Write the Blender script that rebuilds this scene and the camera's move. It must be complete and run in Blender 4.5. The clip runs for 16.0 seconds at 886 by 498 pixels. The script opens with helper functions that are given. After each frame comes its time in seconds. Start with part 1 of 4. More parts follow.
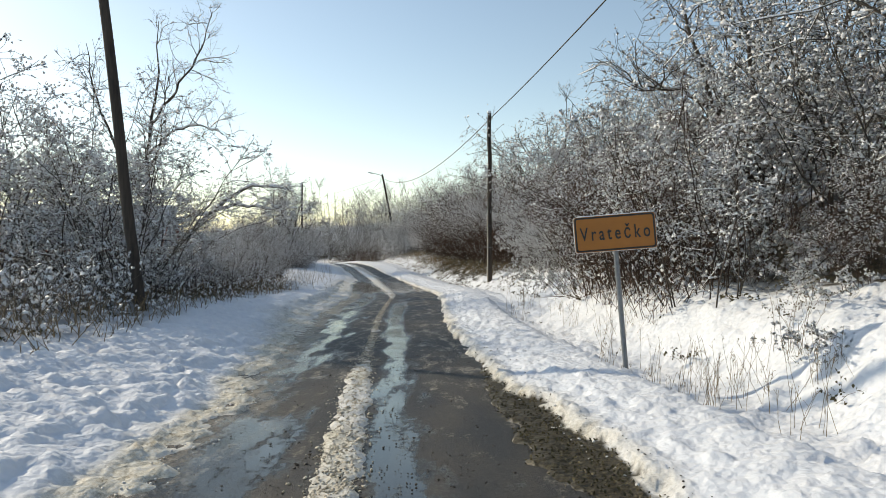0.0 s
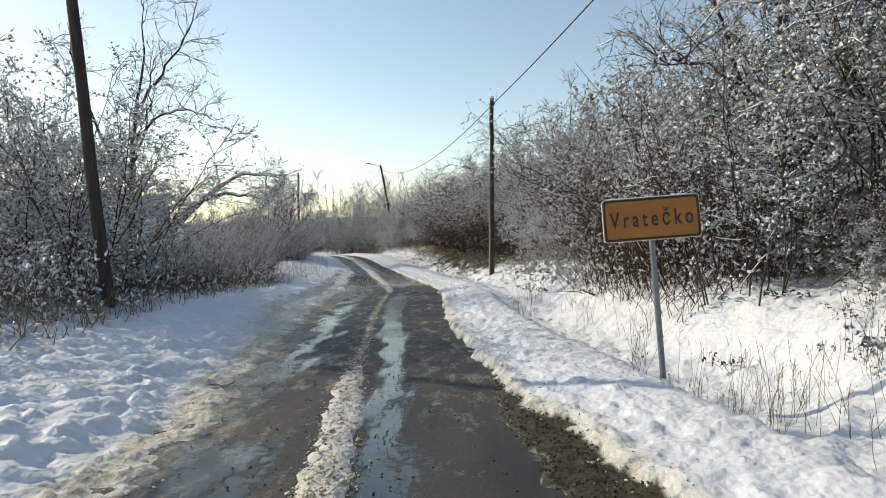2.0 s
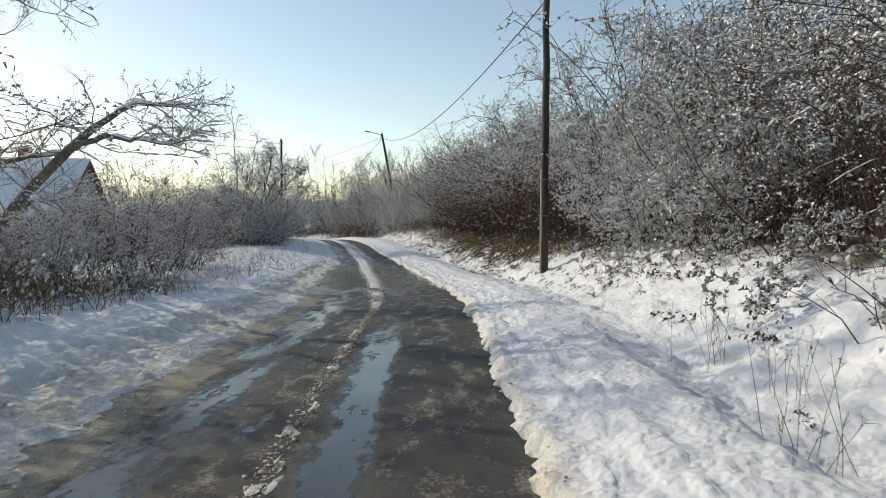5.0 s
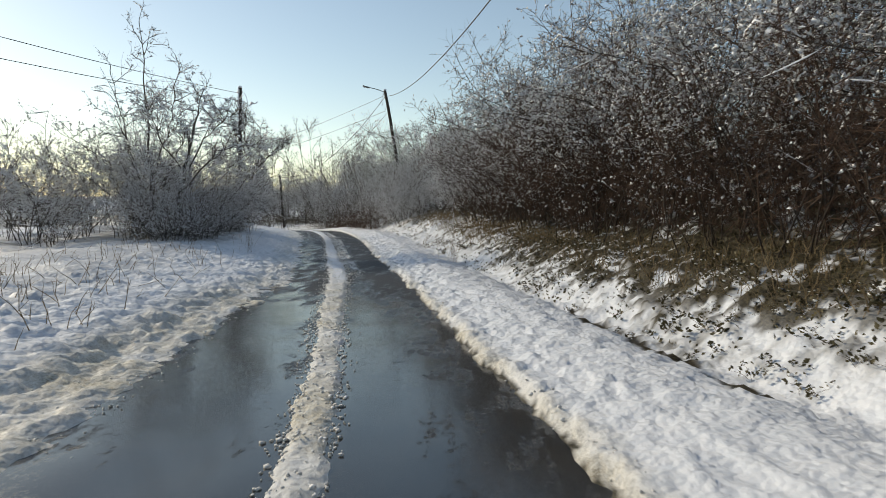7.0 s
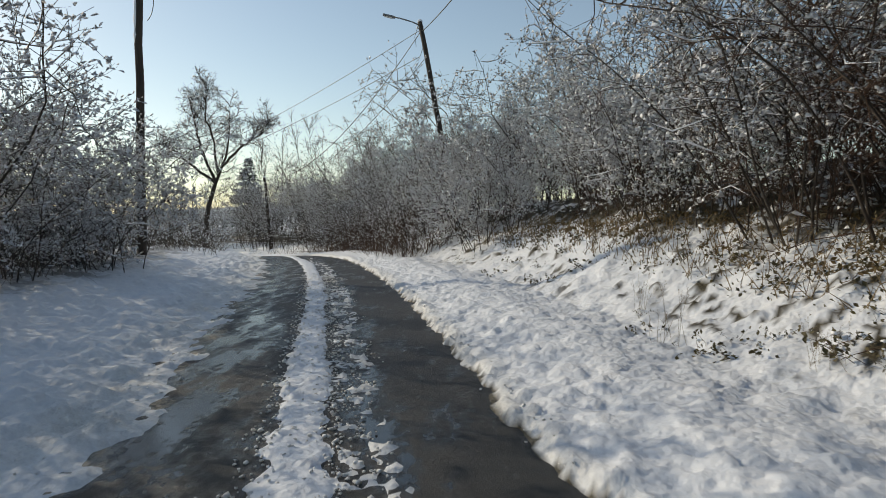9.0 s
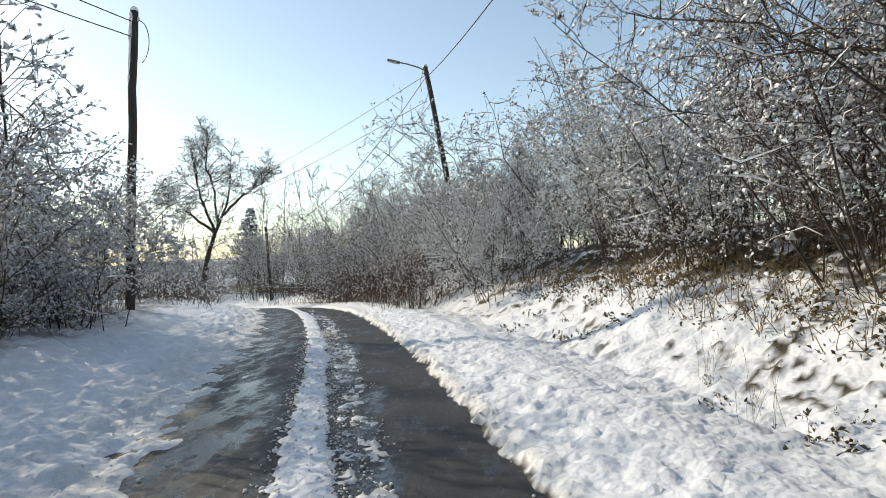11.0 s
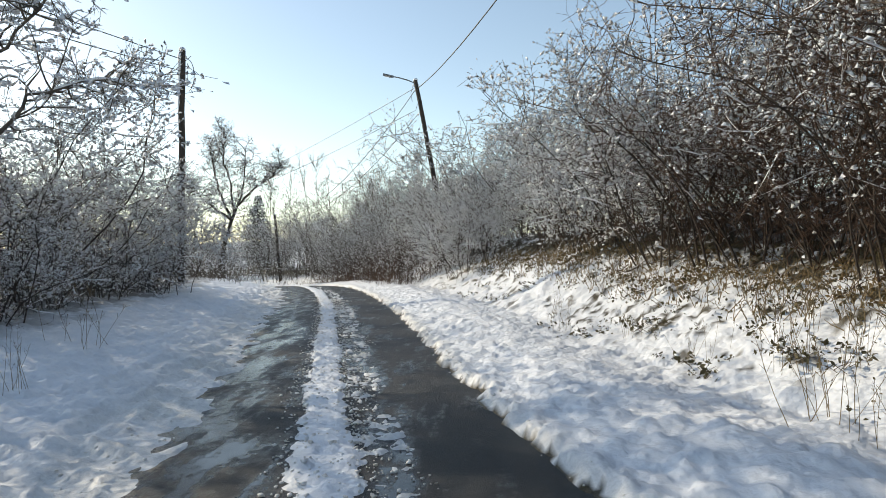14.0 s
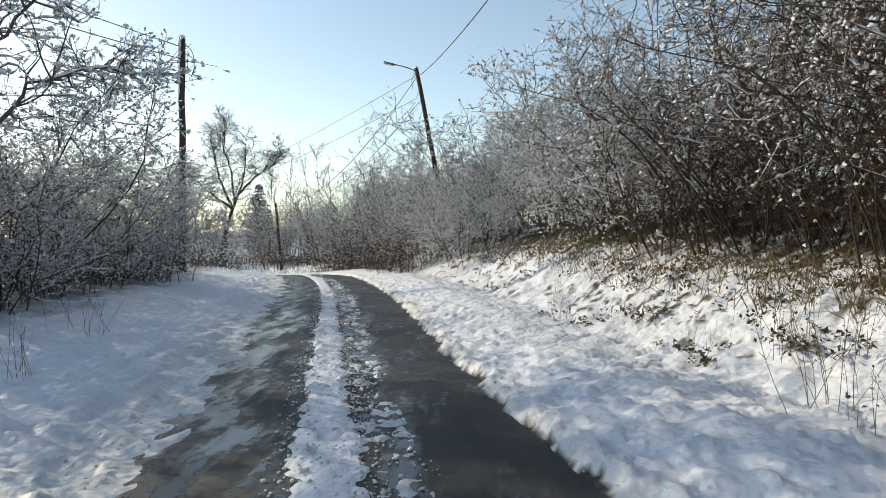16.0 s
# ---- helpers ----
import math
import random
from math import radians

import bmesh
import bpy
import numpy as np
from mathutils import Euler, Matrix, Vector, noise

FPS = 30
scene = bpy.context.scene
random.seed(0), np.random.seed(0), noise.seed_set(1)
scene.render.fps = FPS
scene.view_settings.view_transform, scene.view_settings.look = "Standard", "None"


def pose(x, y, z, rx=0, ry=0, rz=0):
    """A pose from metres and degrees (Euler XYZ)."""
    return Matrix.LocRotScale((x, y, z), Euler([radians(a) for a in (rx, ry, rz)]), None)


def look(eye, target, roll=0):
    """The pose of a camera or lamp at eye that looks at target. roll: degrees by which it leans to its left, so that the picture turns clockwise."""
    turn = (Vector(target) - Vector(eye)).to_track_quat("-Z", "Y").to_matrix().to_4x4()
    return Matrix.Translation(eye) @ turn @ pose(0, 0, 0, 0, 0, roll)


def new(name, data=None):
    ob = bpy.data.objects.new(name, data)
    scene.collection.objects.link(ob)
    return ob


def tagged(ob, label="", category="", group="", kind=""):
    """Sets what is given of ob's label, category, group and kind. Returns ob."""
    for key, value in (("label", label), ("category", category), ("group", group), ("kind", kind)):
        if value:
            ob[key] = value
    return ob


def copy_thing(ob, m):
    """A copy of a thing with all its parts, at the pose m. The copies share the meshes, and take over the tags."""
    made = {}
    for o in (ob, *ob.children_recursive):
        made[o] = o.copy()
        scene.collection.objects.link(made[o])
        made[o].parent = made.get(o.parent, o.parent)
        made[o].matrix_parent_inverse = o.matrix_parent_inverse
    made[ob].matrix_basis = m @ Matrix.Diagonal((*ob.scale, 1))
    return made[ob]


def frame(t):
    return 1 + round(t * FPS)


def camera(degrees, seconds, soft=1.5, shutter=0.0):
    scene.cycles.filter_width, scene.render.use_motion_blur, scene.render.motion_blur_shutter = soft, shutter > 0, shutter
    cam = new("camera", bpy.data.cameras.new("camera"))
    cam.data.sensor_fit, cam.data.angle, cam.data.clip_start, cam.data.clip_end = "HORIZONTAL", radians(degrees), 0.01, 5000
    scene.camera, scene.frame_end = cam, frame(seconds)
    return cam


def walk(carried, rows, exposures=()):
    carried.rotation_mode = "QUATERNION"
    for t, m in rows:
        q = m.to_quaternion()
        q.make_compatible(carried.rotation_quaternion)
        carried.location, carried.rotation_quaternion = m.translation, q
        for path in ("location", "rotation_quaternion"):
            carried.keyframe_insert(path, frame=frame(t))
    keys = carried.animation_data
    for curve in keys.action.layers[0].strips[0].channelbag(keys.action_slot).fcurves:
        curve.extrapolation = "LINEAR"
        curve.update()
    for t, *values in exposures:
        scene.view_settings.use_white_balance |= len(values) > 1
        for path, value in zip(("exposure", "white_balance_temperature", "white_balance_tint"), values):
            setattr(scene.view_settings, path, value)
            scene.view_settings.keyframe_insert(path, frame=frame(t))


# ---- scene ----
cam = camera(69.2, 16.0, soft=0.7, shutter=0.06)
PATH = [
    (0, (0.987, -1.026, 2.138), (0.95, 0.974, 2.122), -0.3),
    (0.5, (0.975, -0.9, 2.16), (0.938, 1.1, 2.133), -0.4),
    (1, (0.969, -0.654, 2.142), (0.932, 1.345, 2.11), -0.4),
    (1.5, (0.944, -0.273, 2.106), (0.908, 1.727, 2.071), -0.3),
    (2, (0.901, 0.222, 2.084), (0.868, 2.222, 2.045), -0.2),
    (2.5, (0.849, 1.132, 2.037), (0.814, 3.131, 1.987), -0.2),
    (3, (0.737, 2.714, 1.966), (0.702, 4.713, 1.895), -0.2),
    (3.5, (0.633, 4.478, 1.922), (0.594, 6.476, 1.854), -0.2),
    (4, (0.458, 6.198, 1.871), (0.42, 8.196, 1.802), -0.1),
    (4.2, (0.386, 6.966, 1.847), (0.346, 8.964, 1.775), -0.1),
    (6.3, (-0.285, 20.348, 1.669), (-0.359, 22.344, 1.561), 0.5),
    (6.5, (-0.524, 22.002, 1.594), (-0.598, 23.997, 1.484), 0.4),
    (7, (-1.333, 26.611, 1.461), (-1.405, 28.606, 1.345), 0.8),
    (7.5, (-2.162, 31.406, 1.292), (-2.24, 33.401, 1.178), 0.4),
    (8, (-3.173, 36.388, 1.263), (-3.258, 38.383, 1.153), 0.5),
    (8.5, (-4.17, 41.327, 1.246), (-4.263, 43.323, 1.147), 0.1),
    (9, (-5.027, 45.548, 1.232), (-5.125, 47.545, 1.165), 0.1),
    (9.5, (-5.541, 47.811, 1.284), (-5.639, 49.809, 1.279), -0.5),
    (9.7, (-5.595, 48.102, 1.277), (-5.695, 50.1, 1.31), -0.4),
    (10.2, (-5.612, 48.18, 1.278), (-5.713, 50.177, 1.331), -0.4),
    (10.7, (-5.464, 47.48, 1.272), (-5.567, 49.476, 1.344), -0.4),
    (11.3, (-5.145, 45.962, 1.257), (-5.25, 47.957, 1.353), -0.4),
    (11.8, (-4.777, 44.21, 1.241), (-4.883, 46.204, 1.356), -0.4),
    (12, (-4.677, 43.654, 1.206), (-4.779, 45.648, 1.325), -0.6),
    (12.5, (-4.456, 42.572, 1.189), (-4.56, 44.567, 1.276), -0.4),
    (13, (-4.37, 42.109, 1.171), (-4.473, 44.105, 1.233), -0.3),
    (13.5, (-4.338, 41.977, 1.166), (-4.444, 43.973, 1.214), -0.2),
    (14, (-4.329, 41.969, 1.172), (-4.439, 43.966, 1.209), -0.2),
    (14.5, (-4.335, 41.969, 1.169), (-4.444, 43.966, 1.194), -0.2),
    (15, (-4.335, 41.965, 1.148), (-4.445, 43.962, 1.167), -0.3),
    (15.5, (-4.321, 41.964, 1.152), (-4.434, 43.961, 1.163), -0.3),
    (16, (-4.33, 41.958, 1.168), (-4.443, 43.955, 1.17), -0.2),
]
walk(cam, [(t, look(eye, target, roll)) for t, eye, target, roll in PATH],
     exposures=[(t, e - 0.02, 7600 if t < 6 else 7550, 7) for t, e in ((0, 0.32), (2.5, 0.25), (4.2, 0.20), (6.5, 0.03), (9.3, -0.14), (11.8, 0.70), (12.5, 0.65), (14, 0.48), (16, 0.38))])

# ---- light: low winter sun ahead to the left, clear sky ----
SUN_AZ, SUN_EL = radians(60), radians(27)      # azimuth counted from +y towards -x
to_sun = Vector((-math.sin(SUN_AZ) * math.cos(SUN_EL), math.cos(SUN_AZ) * math.cos(SUN_EL), math.sin(SUN_EL)))
world = bpy.data.worlds.new("winter_sky")
scene.world = world
world.use_nodes = True
wn, wl = world.node_tree.nodes, world.node_tree.links
sky = wn.new("ShaderNodeTexSky")
sky.sky_type, sky.sun_disc = "NISHITA", False
sky.sun_elevation, sky.sun_rotation = SUN_EL, -SUN_AZ
sky.air_density, sky.dust_density, sky.ozone_density, sky.altitude = 1.0, 0.4, 0.7, 200
wl.new(sky.outputs[0], wn["Background"].inputs[0])
wn["Background"].inputs[1].default_value = 0.15
sun = new("sun", bpy.data.lights.new("sun", "SUN"))
sun.data.energy, sun.data.angle, sun.data.color = 2.7, radians(0.6), (1.0, 0.93, 0.83)
sun.matrix_world = to_sun.to_track_quat("Z", "Y").to_matrix().to_4x4()


# ---- materials ----
class Mat:
    """A small wrapper round a node material."""

    def __init__(self, name, rough=0.6, metal=0.0, spec=0.5):
        self.m = bpy.data.materials.new(name)
        self.m.use_nodes = True
        self.t = self.m.node_tree
        self.b = self.t.nodes["Principled BSDF"]
        self.b.inputs["Roughness"].default_value = rough
        self.b.inputs["Metallic"].default_value = metal
        self.b.inputs["Specular IOR Level"].default_value = spec
        self.co = self.t.nodes.new("ShaderNodeTexCoord").outputs["Object"]

    def node(self, kind, **values):
        n = self.t.nodes.new(kind)
        for key, v in values.items():
            key = key.replace("_", " ")
            n.inputs[key].default_value = v
        return n

    def link(self, a, b):
        self.t.links.new(a, b)

    def noise(self, scale, detail=4.0, rough=0.55, stretch=None):
        n = self.node("ShaderNodeTexNoise", Scale=scale, Detail=detail, Roughness=rough)
        if stretch:
            mp = self.t.nodes.new("ShaderNodeMapping")
            mp.inputs["Scale"].default_value = stretch
            self.link(self.co, mp.inputs[0])
            self.link(mp.outputs[0], n.inputs["Vector"])
        else:
            self.link(self.co, n.inputs["Vector"])
        return n.outputs["Fac"]

    def ramp(self, fac, stops):
        r = self.t.nodes.new("ShaderNodeValToRGB")
        e = r.color_ramp.elements
        while len(e) < len(stops):
            e.new(0.5)
        for el, (p, c) in zip(e, stops):
            el.position = p
            el.color = (*c, 1) if len(c) == 3 else (c[0], c[0], c[0], 1)
        self.link(fac, r.inputs[0])
        return r.outputs[0]

    def mix(self, fac, a, b):
        n = self.t.nodes.new("ShaderNodeMix")
        n.data_type = "RGBA"
        self.put(fac, n.inputs[0]), self.put(a, n.inputs[6]), self.put(b, n.inputs[7])
        return n.outputs[2]

    def put(self, v, socket):
        if isinstance(v, bpy.types.NodeSocket):
            self.link(v, socket)
        elif isinstance(v, tuple):
            socket.default_value = (*v, 1)
        else:
            socket.default_value = v

    def math(self, op, a, b=0.0):
        n = self.t.nodes.new("ShaderNodeMath")
        n.operation = op
        n.use_clamp = op in ("MULTIPLY_ADD",)
        self.put(a, n.inputs[0]), self.put(b, n.inputs[1])
        return n.outputs[0]

    def attr(self, name):
        n = self.t.nodes.new("ShaderNodeAttribute")
        n.attribute_name = name
        return n.outputs["Fac"]

    def bump(self, height, strength=0.4, distance=0.02):
        n = self.node("ShaderNodeBump", Strength=strength, Distance=distance)
        self.link(height, n.inputs["Height"])
        self.link(n.outputs[0], self.b.inputs["Normal"])

    def color(self, v):
        self.put(v, self.b.inputs["Base Color"])

    def rough(self, v):
        self.put(v, self.b.inputs["Roughness"])


def speckled(name, a, b, scale, rough=0.8, bump=0.3, stretch=None, distance=0.01):
    k = Mat(name, rough)
    coarse, fine = k.noise(scale * 0.2, 3, 0.6, stretch), k.noise(scale, 5, 0.6, stretch)
    f = k.math("ADD", k.math("MULTIPLY", coarse, 0.5), k.math("MULTIPLY", fine, 0.5))
    k.color(k.ramp(f, [(0.35, a), (0.65, b)]))
    k.bump(fine, bump, distance)
    return k.m


def snow_ground():
    k = Mat("snow_cover", 0.55, spec=0.3)
    big, mid, fine = k.noise(1.3, 4), k.noise(9, 5, 0.6), k.noise(55, 4, 0.6)
    white = k.ramp(mid, [(0.3, (0.74, 0.77, 0.81)), (0.7, (0.84, 0.85, 0.87))])
    slush = k.ramp(k.math("ADD", k.math("MULTIPLY", mid, 0.5), k.math("MULTIPLY", fine, 0.5)),
                   [(0.36, (0.30, 0.25, 0.17)), (0.5, (0.62, 0.57, 0.46)), (0.66, (0.80, 0.78, 0.72))])
    # Litter brown, which also paints shade where the bare mask follows it.
    litter_and_shade = k.ramp(fine, [(0.3, (0.018, 0.015, 0.009)), (0.5, (0.055, 0.043, 0.023)), (0.7, (0.12, 0.10, 0.05))])
    c = k.mix(k.attr("dirt"), white, slush)
    c = k.mix(k.attr("bare"), c, litter_and_shade)
    k.color(c)
    k.b.inputs["Subsurface Weight"].default_value = 0.0
    clod = k.node("ShaderNodeTexVoronoi", Scale=15.0)
    clod.feature = "SMOOTH_F1"
    clod.inputs["Smoothness"].default_value = 0.7
    k.link(k.co, clod.inputs["Vector"])
    h = k.math("ADD", k.math("MULTIPLY", k.noise(18, 3, 0.55), 0.7), k.math("ADD", k.math("MULTIPLY", fine, 0.10), k.math("MULTIPLY", clod.outputs["Distance"], -0.9)))
    k.bump(h, 0.6, 0.03)
    return k.m


def asphalt():
    k = Mat("wet_asphalt", 0.5)
    grit, patch, mud = k.noise(160, 3, 0.7), k.noise(2.2, 4, 0.6, (1.6, 0.45, 1)), k.noise(0.9, 4, 0.6, (1.5, 0.5, 1))
    grit = k.math("ADD", k.math("MULTIPLY", grit, 0.55), k.math("MULTIPLY", k.noise(48, 4, 0.7), 0.45))
    base = k.ramp(grit, [(0.36, (0.008, 0.009, 0.010)), (0.52, (0.018, 0.020, 0.022)), (0.64, (0.060, 0.060, 0.060))])
    muddy = k.ramp(grit, [(0.36, (0.018, 0.015, 0.012)), (0.52, (0.055, 0.046, 0.035)), (0.64, (0.17, 0.145, 0.11))])
    c = k.mix(k.math("MULTIPLY", k.ramp(mud, [(0.42, (0.0,)), (0.6, (0.9,))]), k.attr("earthy")), base, muddy)
    film = k.math("ADD", k.attr("slush"), k.math("ADD", k.math("MULTIPLY", k.math("SUBTRACT", k.noise(3.2, 5, 0.65, (1.5, 0.6, 1)), 0.5), 1.9),
                                                 k.math("MULTIPLY", k.math("SUBTRACT", k.noise(24, 4, 0.6), 0.5), 0.7)))
    slushy = k.ramp(film, [(0.42, (0.0,)), (0.75, (0.9,))])
    c = k.mix(slushy, c, k.ramp(grit, [(0.38, (0.13, 0.11, 0.08)), (0.62, (0.52, 0.46, 0.36))]))
    streak = k.math("MULTIPLY", k.math("SUBTRACT", k.noise(5, 4, 0.6, (2.2, 0.16, 1)), 0.5), 0.4)
    wet = k.math("ADD", k.math("ADD", k.attr("wet"), streak), k.math("ADD", k.math("MULTIPLY", k.math("SUBTRACT", patch, 0.5), 1.6), k.math("MULTIPLY", k.math("SUBTRACT", k.noise(11, 4, 0.65), 0.5), 0.7)))
    w = k.ramp(wet, [(0.42, (0.0,)), (0.62, (1.0,))])
    k.color(k.mix(k.math("MULTIPLY", w, 0.45), c, (0.02, 0.022, 0.024)))
    k.rough(k.ramp(wet, [(0.35, (0.62,)), (0.55, (0.30,)), (0.75, (0.09,))]))
    n = k.node("ShaderNodeBump", Distance=0.018)
    k.link(k.ramp(wet, [(0.4, (0.9,)), (0.7, (0.03,))]), n.inputs["Strength"])
    k.link(grit, n.inputs["Height"])
    k.link(n.outputs[0], k.b.inputs["Normal"])
    return k.m


def snow_load():
    k = Mat("snow_load", 0.6, spec=0.25)
    c = k.ramp(k.noise(14, 3), [(0.3, (0.90, 0.92, 0.95)), (0.7, (0.95, 0.95, 0.96))])
    k.color(c)
    k.bump(k.noise(40, 3), 0.4, 0.01)
    through_light = k.t.nodes.new("ShaderNodeBsdfTranslucent")
    k.link(c, through_light.inputs[0])
    both = k.t.nodes.new("ShaderNodeMixShader")
    both.inputs[0].default_value = 0.06
    k.link(k.b.outputs[0], both.inputs[1]), k.link(through_light.outputs[0], both.inputs[2])
    k.link(both.outputs[0], k.t.nodes["Material Output"].inputs[0])
    return k.m


SNOW, ROAD, LOAD = snow_ground(), asphalt(), snow_load()
SLUSH = speckled("road_slush", (0.62, 0.59, 0.53), (0.88, 0.88, 0.88), 18, 0.6, 0.4)
DIRTY = speckled("dirty_slush", (0.36, 0.30, 0.21), (0.74, 0.69, 0.58), 26, 0.6, 0.4)
BARK = speckled("dark_bark", (0.025, 0.020, 0.016), (0.085, 0.068, 0.052), 30, 0.9, 0.6, (1, 1, 0.25))
TWIG = speckled("bare_twigs", (0.018, 0.012, 0.008), (0.065, 0.045, 0.030), 12, 0.8, 0.2)
RUST = speckled("reddish_twigs", (0.028, 0.015, 0.009), (0.115, 0.060, 0.033), 12, 0.8, 0.2)
GREY = speckled("pale_twigs", (0.050, 0.042, 0.035), (0.16, 0.138, 0.115), 12, 0.8, 0.2)
STRAW = speckled("dry_stalks", (0.10, 0.07, 0.035), (0.30, 0.22, 0.12), 10, 0.85, 0.2)
LEAF = speckled("withered_leaves", (0.03, 0.028, 0.012), (0.13, 0.10, 0.035), 8, 0.7, 0.2)
OCHRE = speckled("tawny_leaves", (0.05, 0.032, 0.012), (0.24, 0.15, 0.05), 9, 0.7, 0.2)
LICHEN = speckled("pale_lichened_bark", (0.09, 0.08, 0.07), (0.27, 0.25, 0.22), 16, 0.9, 0.5, (1, 1, 0.4))
POLE = speckled("creosoted_wood", (0.022, 0.017, 0.014), (0.075, 0.058, 0.045), 25, 0.85, 0.5, (1, 1, 0.08))
SUNLIT_STUB = speckled("sunlit_pale_stub", (0.24, 0.21, 0.17), (0.42, 0.38, 0.32), 20, 0.9, 0.4)
ZINC = speckled("galvanised_steel", (0.13, 0.14, 0.15), (0.24, 0.25, 0.26), 18, 0.45, 0.05)
CABLE = speckled("cable_sheath", (0.015, 0.015, 0.016), (0.03, 0.03, 0.03), 30, 0.5, 0.05)
ORANGE = speckled("orange_sheet", (0.33, 0.115, 0.009), (0.40, 0.14, 0.012), 6, 0.4, 0.02)
BLACK = speckled("black_paint", (0.012, 0.012, 0.012), (0.022, 0.021, 0.02), 15, 0.5, 0.05)
WHITE = speckled("white_sheet", (0.70, 0.69, 0.66), (0.80, 0.80, 0.78), 10, 0.5, 0.05)
NEEDLE = speckled("conifer_needles", (0.012, 0.028, 0.016), (0.035, 0.06, 0.03), 9, 0.8, 0.2)
PLASTER = speckled("grey_plaster", (0.36, 0.36, 0.37), (0.50, 0.50, 0.50), 6, 0.9, 0.3)
BRICK = speckled("red_brick", (0.25, 0.09, 0.05), (0.38, 0.15, 0.09), 14, 0.9, 0.3)
PANE = speckled("dark_pane", (0.015, 0.018, 0.02), (0.03, 0.034, 0.04), 2, 0.08, 0.0)

# ---- the lie of the land ----
rng = np.random.default_rng(7)
LATTICE = rng.random((256, 256))


def vnoise(x, y, seed=0):
    """Smooth noise from 0 to 1."""
    x, y = np.asarray(x, float) + 17.3 * seed, np.asarray(y, float) + 9.1 * seed
    i, j = np.floor(x).astype(int), np.floor(y).astype(int)
    f, g = x - i, y - j
    f, g = f * f * (3 - 2 * f), g * g * (3 - 2 * g)
    i0, i1, j0, j1 = i & 255, (i + 1) & 255, j & 255, (j + 1) & 255
    return (LATTICE[i0, j0] * (1 - f) * (1 - g) + LATTICE[i1, j0] * f * (1 - g)
            + LATTICE[i0, j1] * (1 - f) * g + LATTICE[i1, j1] * f * g)


def fbm(x, y, octaves=3, seed=0):
    total, amp, norm = 0, 1.0, 0
    for k in range(octaves):
        total, norm = total + amp * vnoise(x * 2.03 ** k, y * 2.03 ** k, seed + 5 * k), norm + amp
        amp *= 0.5
    return total / norm


def step(a, b, x):
    s = np.clip((x - a) / (b - a), 0, 1)
    return s * s * (3 - 2 * s)


def smoothed(points, width):
    ys = np.arange(-120, 420, 0.5)
    x = np.interp(ys, [p[0] for p in points], [p[1] for p in points])
    n = int(width / 0.5) | 1
    for _ in range(2):
        x = np.convolve(np.pad(x, n // 2, mode="edge"), np.ones(n) / n, mode="valid")
    return lambda y: np.interp(y, ys, x)


# right edge of the road, its height, its left edge and the slush ridge, along y
road_x = smoothed([(-120, 18), (-20, 5), (0, 2.5), (4, 2.0), (7.5, 1.5), (12, 1.0), (16, 0.68), (20, 0.55), (25.5, 0.37), (27.7, 0.06), (30.8, -0.5),
                   (35.6, -1.45), (42, -2.7), (44.2, -3.18), (48.3, -4.28), (50.6, -4.83), (53.3, -5.3), (57.7, -6.4), (59.9, -6.9), (66.5, -8.9), (72, -10.9), (80, -14.4),
                   (88, -19), (96, -25), (104, -33), (115, -45), (140, -75), (420, -200)], 3)
road_z = smoothed([(-120, 3.0), (-30, 1.5), (-10, 0.95), (0, 0.6), (6, 0.40), (12, 0.26), (20, 0.16), (27, -0.05), (31, -0.18), (36, -0.25),
                   (43, -0.28), (50, -0.18), (60, 0.0), (68, 0.06), (74, -0.05), (80, -0.35), (95, -1.2), (120, -1.8), (420, -3)], 4)
left_edge = smoothed([(0, -3.4), (4, -3.15), (6, -3.0), (8, -3.1), (12, -3.2), (17, -3.35), (22, -3.5), (25, -3.6), (28, -3.75), (33, -3.55), (37, -3.3), (41, -3.1),
                      (45, -3.1), (50, -2.95), (53, -3.1), (58, -3.15), (66, -3.2)], 1.5)
ridge_v = smoothed([(0, -1.9), (6, -1.78), (12, -1.6), (20, -1.72), (25.5, -1.85), (28, -1.95), (32, -1.74), (36, -1.75), (40, -1.70), (43, -1.6), (50, -1.5), (53, -1.6), (58, -1.6)], 2)
ridge_w = smoothed([(0, 0.25), (7, 0.25), (10, 0.15), (22, 0.13), (26, 0.22), (33, 0.24), (40, 0.34), (48, 0.36), (54, 0.28), (70, 0.3)], 2)
RIGHT = [(-0.2, 0.0), (0, 0.0), (0.5, 0.03), (1.2, 0.10), (1.7, 0.06), (2.1, 0.05), (2.6, 0.22), (3.0, 0.40), (3.6, 0.72), (4.5, 1.0), (6, 1.6), (9, 3.0),
         (14, 5.4), (25, 11), (50, 25), (90, 42), (140, 50), (400, 60)]
LEFT = [(0, 0), (3.4, 0.0), (4.2, 0.06), (5.5, 0.22), (7, 0.35), (9, 0.30), (13, 0.0), (25, -0.6), (60, -1.0), (120, 1.5), (400, 12)]


